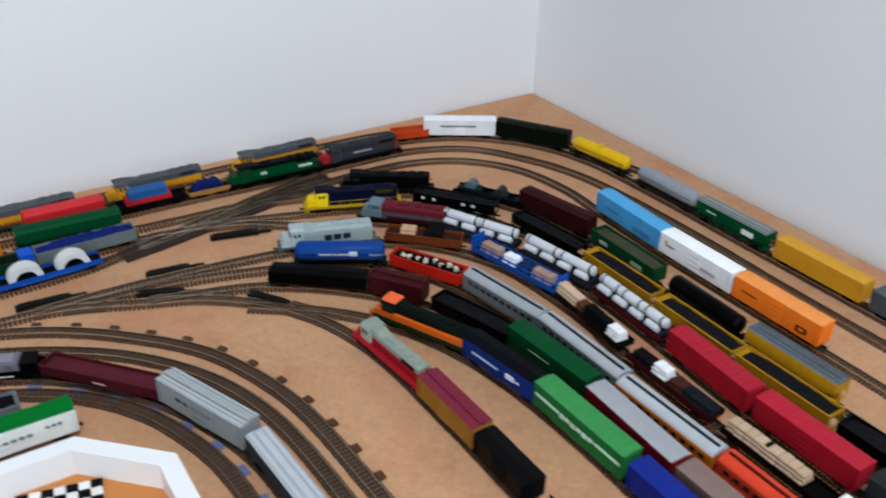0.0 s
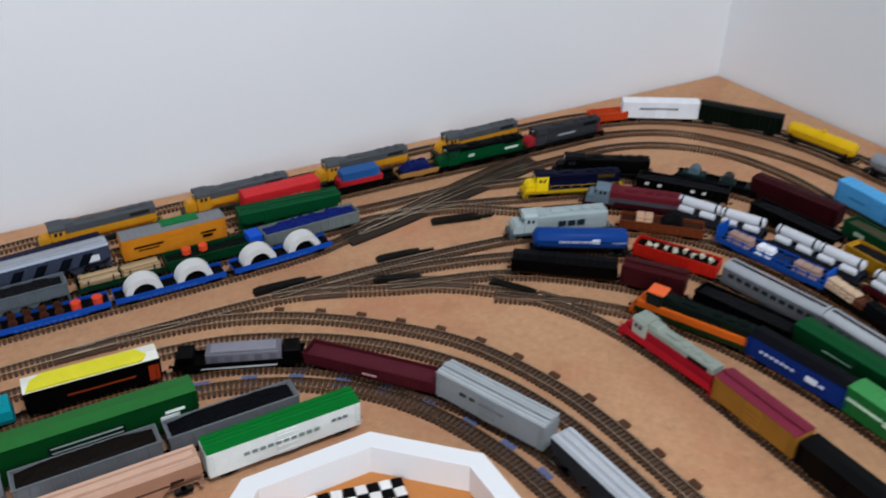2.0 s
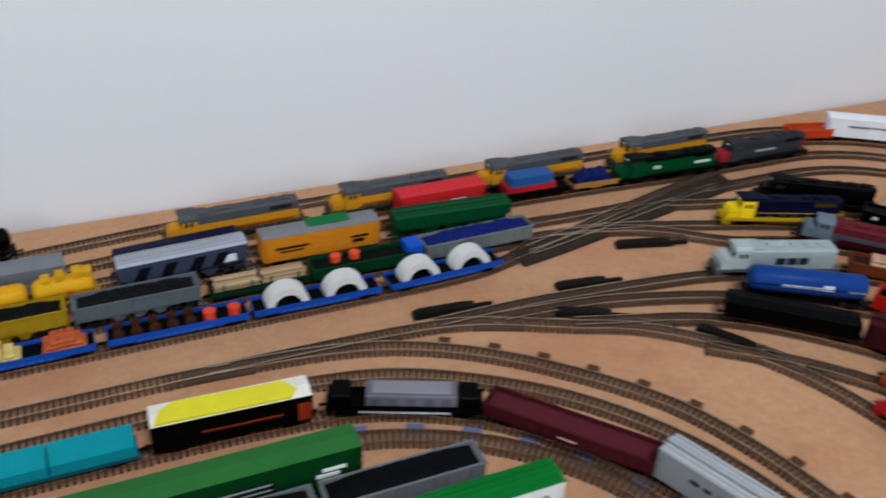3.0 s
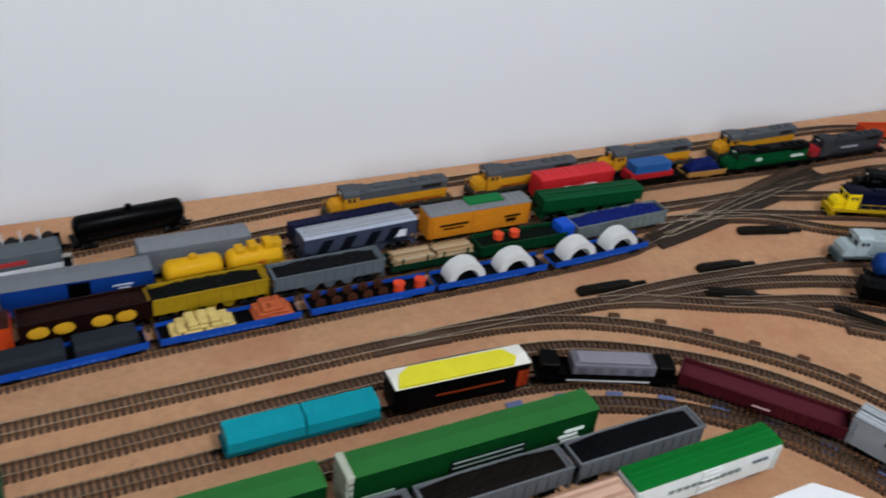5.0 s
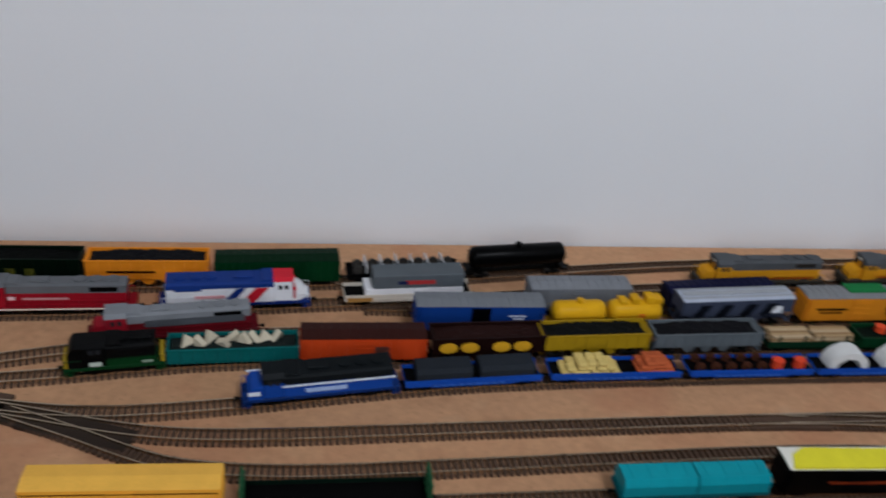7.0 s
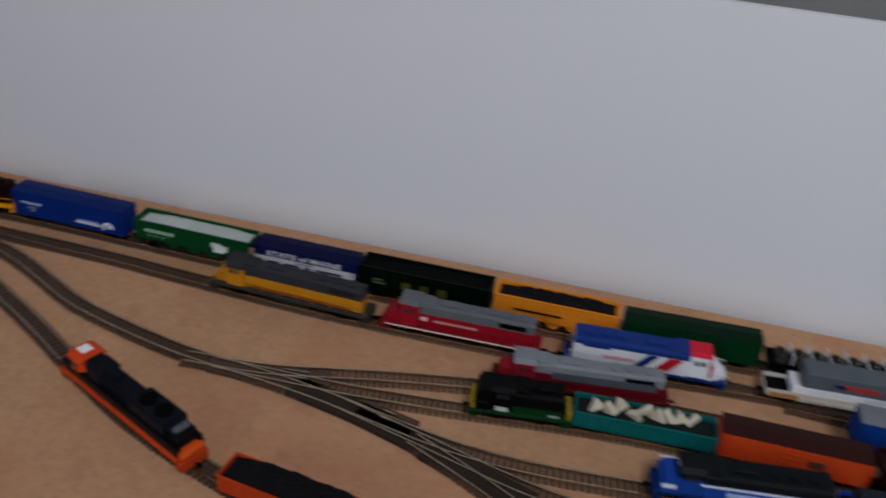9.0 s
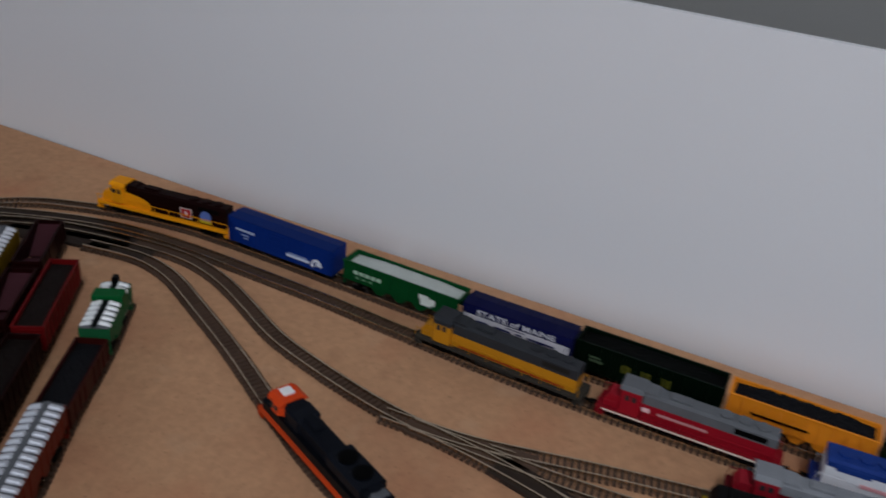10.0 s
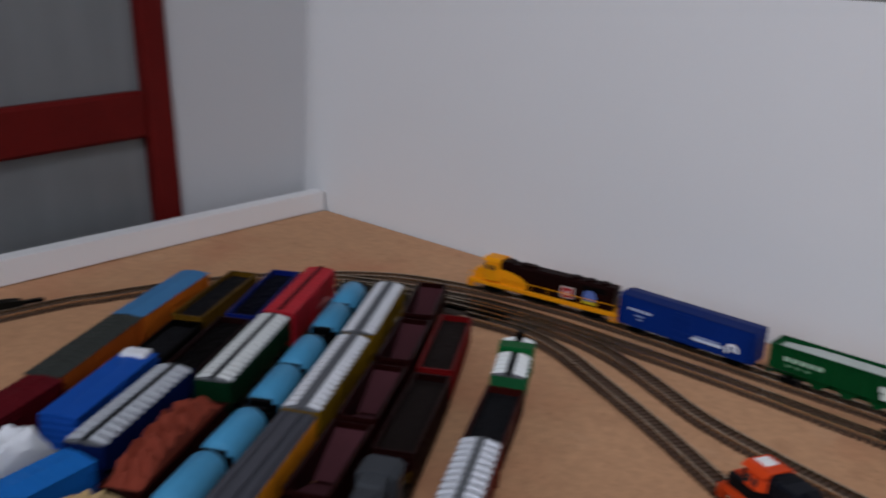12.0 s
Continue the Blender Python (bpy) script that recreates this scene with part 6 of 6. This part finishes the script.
r = diesel("dark green engine with orange stripes and orange cab roof", on_track("R11", -0.499, -0.474), 0.114, hood="1d3a30", side="1d3a30", cab="2c4034", roof="1c342c", nose="d2601c", stripe="c85a1c", frame="243a22", skirt="2f4f2a", belt="d8641e", height=0.0275)
part("cab_top", Shape().box(-0.044, -0.028, -0.0080, 0.0080, 0.0276, 0.0302, 0.0010), plastic("ef6a3a"), r, "bright orange cab roof")
boxcar("royal blue boxcar with a dark roof and white marks", on_track("R11", -0.475, -0.568), 0.090, 0.0265, "16398f", "191d2c", ribs=False, roof_ribs=False, marks=[(-0.032 + 0.0048 * k, -0.0288 + 0.0048 * k, 0.0150, 0.0172, "c8d4ec") for k in range(7)] + [(0.010, 0.020, 0.0135, 0.0185, "dfe6f2"), (0.022, 0.026, 0.0145, 0.0165, "c8d4ec")])
# Paler roof green paints in how the top catches the light.
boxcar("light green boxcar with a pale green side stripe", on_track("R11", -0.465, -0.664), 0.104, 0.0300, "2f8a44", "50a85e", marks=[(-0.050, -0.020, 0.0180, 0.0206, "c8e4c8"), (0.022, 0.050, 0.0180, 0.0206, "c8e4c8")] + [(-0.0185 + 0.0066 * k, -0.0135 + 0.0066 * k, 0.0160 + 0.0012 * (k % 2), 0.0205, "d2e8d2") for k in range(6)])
boxcar("royal blue boxcar at the board's edge", on_track("R11", -0.466, -0.772), 0.098, 0.0290, "1c2f92", "22369e")
diesel("red engine with a pale grey-green roof", on_track("T6", -0.546, -0.496), 0.104, cap=0.0062, hood="a9b3a6", side="b81f30", cab="b8c0b2", roof="a9b3a6", nose="c8283a", frame="3a1a1c", stripe="c01c2c", skirt="c01c2c", height=0.0275)
boxcar("gold and maroon boxcar with a dark red roof", on_track("T6", -0.546, -0.588), 0.078, 0.0275, "b07a30", "96364c", ribs=False, roof_ribs=False, walk_way=True)
boxcar("short black boxcar on the near yard track", on_track("T6", -0.542, -0.662), 0.064, 0.0250, "1a1a1d", "222226", ribs=False, roof_ribs=False)
flat_car("long black flat car on the near yard track", on_track("T6", -0.541, -0.752), 0.098, "19181a")

# ---- storage tracks at the board's end ----
def ore_car(m, length=0.0665, height=0.0245):
    """A short open ore car, its two sloping floor sheets meeting low in the middle."""
    root = thing("ore_car", "maroon ore car, empty, with mauve sloping floor sheets", "freight car", m)
    h2, w, bod = length / 2, 0.0100, plastic("40110f")
    running_gear(root, length, inset=0.0105)
    part("underframe", Shape().box(-h2, h2, -0.003, 0.003, 0.0046, 0.0066), BLACK, root)
    st = ribbed(ribs_at(length, 0.0100, 0.0012), 0.0006, -h2, h2, w)
    for side in (-1, 1):
        part("side_wall", Shape().loft([[(x, side * (w - 0.0010), 0.0085), (x, side * y, 0.0085), (x, side * y, height), (x, side * (w - 0.0010), height)] for x, y in st]), bod, root)
        part("top_rail", Shape().box(-h2, h2, side * (w - 0.0012), side * (w + 0.0007), height, height + 0.0009, 0.0002), bod, root)
    for e in (-1, 1):
        part("end_wall", end_panel(e * (h2 - 0.0004), e, w - 0.0012, 0.0068, height), bod, root)
        part("slope_sheet", Shape().prism([(e * (h2 - 0.0008), height - 0.0035), (e * 0.0015, 0.0095), (e * 0.0015, 0.0088), (e * (h2 - 0.0008), height - 0.0047)], -w + 0.0012, w - 0.0012, "y"), plastic("6e4048", 0.7), root, "mauve sloping floor sheet")
    part("hopper_bay", Shape().prism([(-0.010, 0.0092), (0.010, 0.0092), (0.003, 0.0040), (-0.003, 0.0040)], -w * 0.8, w * 0.8, "y"), bod, root)
    return root


r = covered_hopper("short white covered hopper with a green roof band", on_track("L1", -1.879, -0.226), 0.058, 0.0270, "2a7a4a", "dfe2e0", corrugated=True, spine=0.0016, walk_col="1c2420")
part("band", Shape().box(-0.014, -0.003, -0.0104, 0.0104, 0.0200, 0.0308, 0.0006), plastic("147a3c"), r, "green roof band")
part("roof_vent", Shape().box(-0.030, -0.024, -0.0022, 0.0022, 0.0270, 0.0325, 0.0006), BLACK, r)
open_car("maroon gondola with a black load", on_track("L1", -1.846, -0.285), 0.070, 0.0205, "5a1f1a", COAL, 0.0005, rough=0.1)
covered_hopper("rust red covered hopper with a corrugated white roof", on_track("L1", -1.808, -0.368), 0.096, 0.0290, "7d2a1c", "b9bcc2", corrugated=True, walk_col="85888c")
open_car("dark red gondola with a dark load", on_track("L2", -1.927, -0.235), 0.088, 0.0235, "861618", "3e322f", 0.0004, rough=0.1)
open_car("dark brown gondola with a dark load", on_track("L2", -1.878, -0.317), 0.088, 0.0235, "3c1412", "3a2e2b", 0.0004, rough=0.1)
diesel("mustard diesel engine with a weathered grey hood", on_track("L2", -1.838, -0.395), 0.088, hood="5c6066", side="8a6612", cab="5e6268", roof="5e6268", nose="5e6268", frame="2a2622", height=0.0275, six=False)
for x, y in ((-1.985, -0.188), (-1.945, -0.252), (-1.906, -0.316), (-1.870, -0.380), (-1.836, -0.446)):
    ore_car(on_track("L3", x, y))
covered_hopper("mustard covered hopper with a corrugated pale roof", on_track("L4", -1.988, -0.236), 0.098, 0.0290, "94700f", "c2c4c8", corrugated=True, spine=0.0024, walk_col="7c7e84")
covered_hopper("mustard covered hopper with a corrugated pale roof", on_track("L4", -1.933, -0.325), 0.100, 0.0290, "94700f", "c2c4c8", corrugated=True, spine=0.0024, walk_col="7c7e84")
covered_hopper("orange covered hopper with a grey roof", on_track("L4", -1.882, -0.412), 0.098, 0.0290, "d0801a", "62636c", hatch="6c6d76")
for x, y in ((-2.014, -0.243), (-1.960, -0.331), (-1.910, -0.415)):
    tank = tank_car("light blue tank car with rounded twin barrels", on_track("L5", x, y), 0.094, 0.0096, "4f9dc8", "16191d", segments=2, dome=False)
    for q in (-0.0455, 0.0, 0.0455):
        # Black blocks put the shadow at the barrel joints into solid parts.
        part("fitting", Shape().box(q - 0.0016, q + 0.0016, -0.0062, 0.0062, 0.0068, 0.0248, 0.0005), plastic("14161a"), tank, "black block standing for the shadow between the barrels")
        part("ladder", Shape().box(q - 0.0009, q + 0.0009, 0.0064, 0.0096, 0.0068, 0.0225, 0.0003), plastic("14161a"), tank)
red_car = boxcar("red boxcar with a dark roof walk and pale side lettering", on_track("L6", -2.047, -0.248), 0.096, 0.0290, "b42430", "c2323c", ribs=False, marks=[(0.006 + 0.0042 * k, 0.0088 + 0.0042 * k, 0.0120, 0.0138, "d89a9a") for k in range(6)])
part("roof_walk", Shape().box(-0.048, 0.048, -0.0014, 0.0014, 0.0290, 0.0302, 0.0003), plastic("5c1418", 0.6), red_car, "dark roof walk")
covered_hopper("dark green covered hopper with a corrugated white roof", on_track("L6", -1.991, -0.337), 0.100, 0.0290, "124a2c", "bfc2c0", corrugated=True)
open_car("gondola heaped with rust red rock", on_track("L6", -1.937, -0.421), 0.088, 0.0190, "4a1c18", "a04a38", 0.010, seed=12, rough=0.35)
open_car("gondola heaped with pale tan rock", on_track("L6", -1.902, -0.5), 0.084, 0.0190, "3a2a20", "c4a878", 0.010, seed=14, rough=0.35)
open_car("navy blue gondola among the storage cars", on_track("L7", -2.071, -0.261), 0.096, 0.0220, "142a84", "0e1430", 0.0004)
open_car("dark brown gondola among the storage cars", on_track("L7", -2.018, -0.345), 0.092, 0.0220, "3c1c1c", "1c1416", 0.0004)
covered_hopper("navy covered hopper with a corrugated grey roof", on_track("L7", -1.968, -0.419), 0.088, 0.0290, "142a6c", "a2a6ac", corrugated=True)
boxcar("bright blue boxcar among the storage cars", on_track("L7", -1.934, -0.505), 0.086, 0.0270, "1a66b8", "1f70c2", ribs=False)
open_car("black gondola with a mustard rim", on_track("L8", -2.086, -0.291), 0.094, 0.0235, "7a5818", COAL, 0.0004)
open_car("plain black gondola among the storage cars", on_track("L8", -2.038, -0.366), 0.080, 0.0200, "121214", COAL, 0.0004)
patched = boxcar("royal blue boxcar with a white end patch", on_track("L8", -2.004, -0.420), 0.080, 0.0270, "1a52b0", "1c58b8", ribs=False, roof_ribs=False)
part("end_patch", Shape().box(-0.0395, -0.030, -0.0070, 0.0070, 0.0262, 0.0292, 0.0005), plastic("e8eaee"), patched, "white end patch")
m = on_track("L8", -1.964, -0.486)
flat_car("blue flat car with a white wrapped load", m, 0.080, "1a58b4")
r = thing("wrapped_load", "white wrapped bulging load on a blue flat car", "load", at_deck(m, 0))
part("wrap", Shape().heap(-0.030, 0.030, -0.0098, 0.0098, 0, 0.022, 6, 16, 8, 0.10), plastic("e2e5ea", 0.6), r, smooth=True)
r = boxcar("orange boxcar with a blue roof", on_track("L9", -2.100, -0.322), 0.092, 0.0290, "c8681e", "4a86b8", ribs=False, roof_ribs=False)
boxcar("orange boxcar with a weathered grey roof", on_track("L9", -2.050, -0.402), 0.090, 0.0290, "b4561c", "5c615c", ribs=False)
boxcar("dark red boxcar at the row's end", on_track("L9", -2.008, -0.474), 0.080, 0.0280, "6e1620", "7a1c26")


# ---- fittings on the board ----
def switch_machine(x0, y0, x1, y1):
    d = math.hypot(x1 - x0, y1 - y0)
    m = Matrix.Translation(((x0 + x1) / 2, (y0 + y1) / 2, TOP + 0.001)) @ Matrix.Rotation(math.atan2(y1 - y0, x1 - x0), 4, "Z")
    r = thing("switch_machine", "black plastic switch machine beside a turnout", "switch machine", m, "switch machines")
    s = Shape().prism([(-d / 2, 0), (d / 2 - 0.006, 0), (d / 2 - 0.007, 0.0040), (d / 2 - 0.016, 0.0052), (-d / 2 + 0.005, 0.0052), (-d / 2, 0.0035)], -0.0040, 0.0040, "y")
    part("case", s, plastic("3a362f", 0.55), r)
    part("slide", Shape().box(d / 2 - 0.008, d / 2 + 0.008, -0.0022, 0.0022, 0.0005, 0.0028, 0.0005), plastic("1c1a18"), r)
    part("cover_rib", Shape().box(-d / 2 + 0.006, d / 2 - 0.020, -0.0012, 0.0012, 0.0050, 0.0060, 0.0004), plastic("3a362f", 0.55), r)


for q in ((-0.815, -0.234, -0.757, -0.238), (-0.690, -0.237, -0.638, -0.243), (-0.708, -0.267, -0.660, -0.288), (-0.612, -0.322, -0.582, -0.365), (-0.606, -0.196, -0.548, -0.210), (-2.222, -0.42, -2.214, -0.36), (-2.176, -0.285, -2.166, -0.262)):
    switch_machine(*q)
line, nrm = LANES["C1"], normals(LANES["C1"])
for i in range(40, len(line) - 60, 9):
    p = line[i] + nrm[i] * 0.0115
    m = Matrix.Translation((p.x, p.y, TOP + 0.0003)) @ Matrix.Rotation(math.atan2(-nrm[i].x, nrm[i].y), 4, "Z")
    r = thing("terminal_block", "small brown plastic tab beside the curved track", "track tab", m, "tabs beside the curve")
    part("tab", Shape().box(-0.0044, 0.0044, -0.0040, 0.0026, 0, 0.0032, 0.0006), plastic("7a543e", 0.65), r)
line, nrm = LANES["C4"], normals(LANES["C4"])
for i in range(112, len(line) - 30, 9):
    p = line[i] + nrm[i] * 0.0095
    m = Matrix.Translation((p.x, p.y, TOP + 0.0006)) @ Matrix.Rotation(math.atan2(-nrm[i].x, nrm[i].y), 4, "Z")
    r = thing("tape_strip", "torn strip of blue tape holding the track", "tape", m, "tape strips")
    part("tape", Shape().prism([(-0.0062, -0.006), (0.0060, -0.0057), (0.0064, 0.0042), (-0.0058, 0.0046)], 0, 0.0006, "z"), TAPE, r)

# white eight-sided tray inside the curve
out = [(-0.905, -0.478), (-0.812, -0.478), (-0.753, -0.535), (-0.753, -0.62), (-0.812, -0.677), (-0.905, -0.677), (-0.962, -0.62), (-0.962, -0.535)]
cx, cy = -0.8575, -0.5775
inn = [(cx + (x - cx) * 0.86, cy + (y - cy) * 0.86) for x, y in out]
r = tagged(new("octagonal_tray"), "white eight-sided tray with an orange-brown floor", "tray")
r.location = (0, 0, TOP + 0.0005)
v = [(x, y, z) for ring, z in ((out, 0), (out, 0.030), (inn, 0.030), (inn, 0.003)) for x, y in ring]
f = [(k * 8 + i, k * 8 + (i + 1) % 8, (k + 1) * 8 + (i + 1) % 8, (k + 1) * 8 + i) for k in range(3) for i in range(8)] + [tuple(range(7, -1, -1))]
part("rim", Shape().add(v, f), TRIM, r, "white rim")
part("tray_floor", Shape().prism(inn, 0.003, 0.0065, "z"), surface("orange_brown_card", (0.50, 0.20, 0.06), 0.6, 0.12, 20, 0.1, 500), r, "orange-brown floor")
rnd = random.Random(2)
for k in range(40):
    u, v = 0.0085 * (k % 8), 0.0085 * (k // 8)
    x, y = -0.866 + 0.975 * u - 0.22 * v, -0.499 - 0.22 * u - 0.975 * v
    q = thing("counter_piece", ("black" if (k + k // 8) % 2 else "white") + " square counter laid in rows in the tray", "game piece", Matrix.Translation((x, y, TOP + 0.0070)) @ Matrix.Rotation(-0.22 + rnd.uniform(-0.1, 0.1), 4, "Z"), "counters in the tray")
    part("piece", Shape().box(-0.0040, 0.0040, -0.0040, 0.0040, 0, 0.0035, 0.0006), plastic("202024" if (k + k // 8) % 2 else "ece8e4"), q)
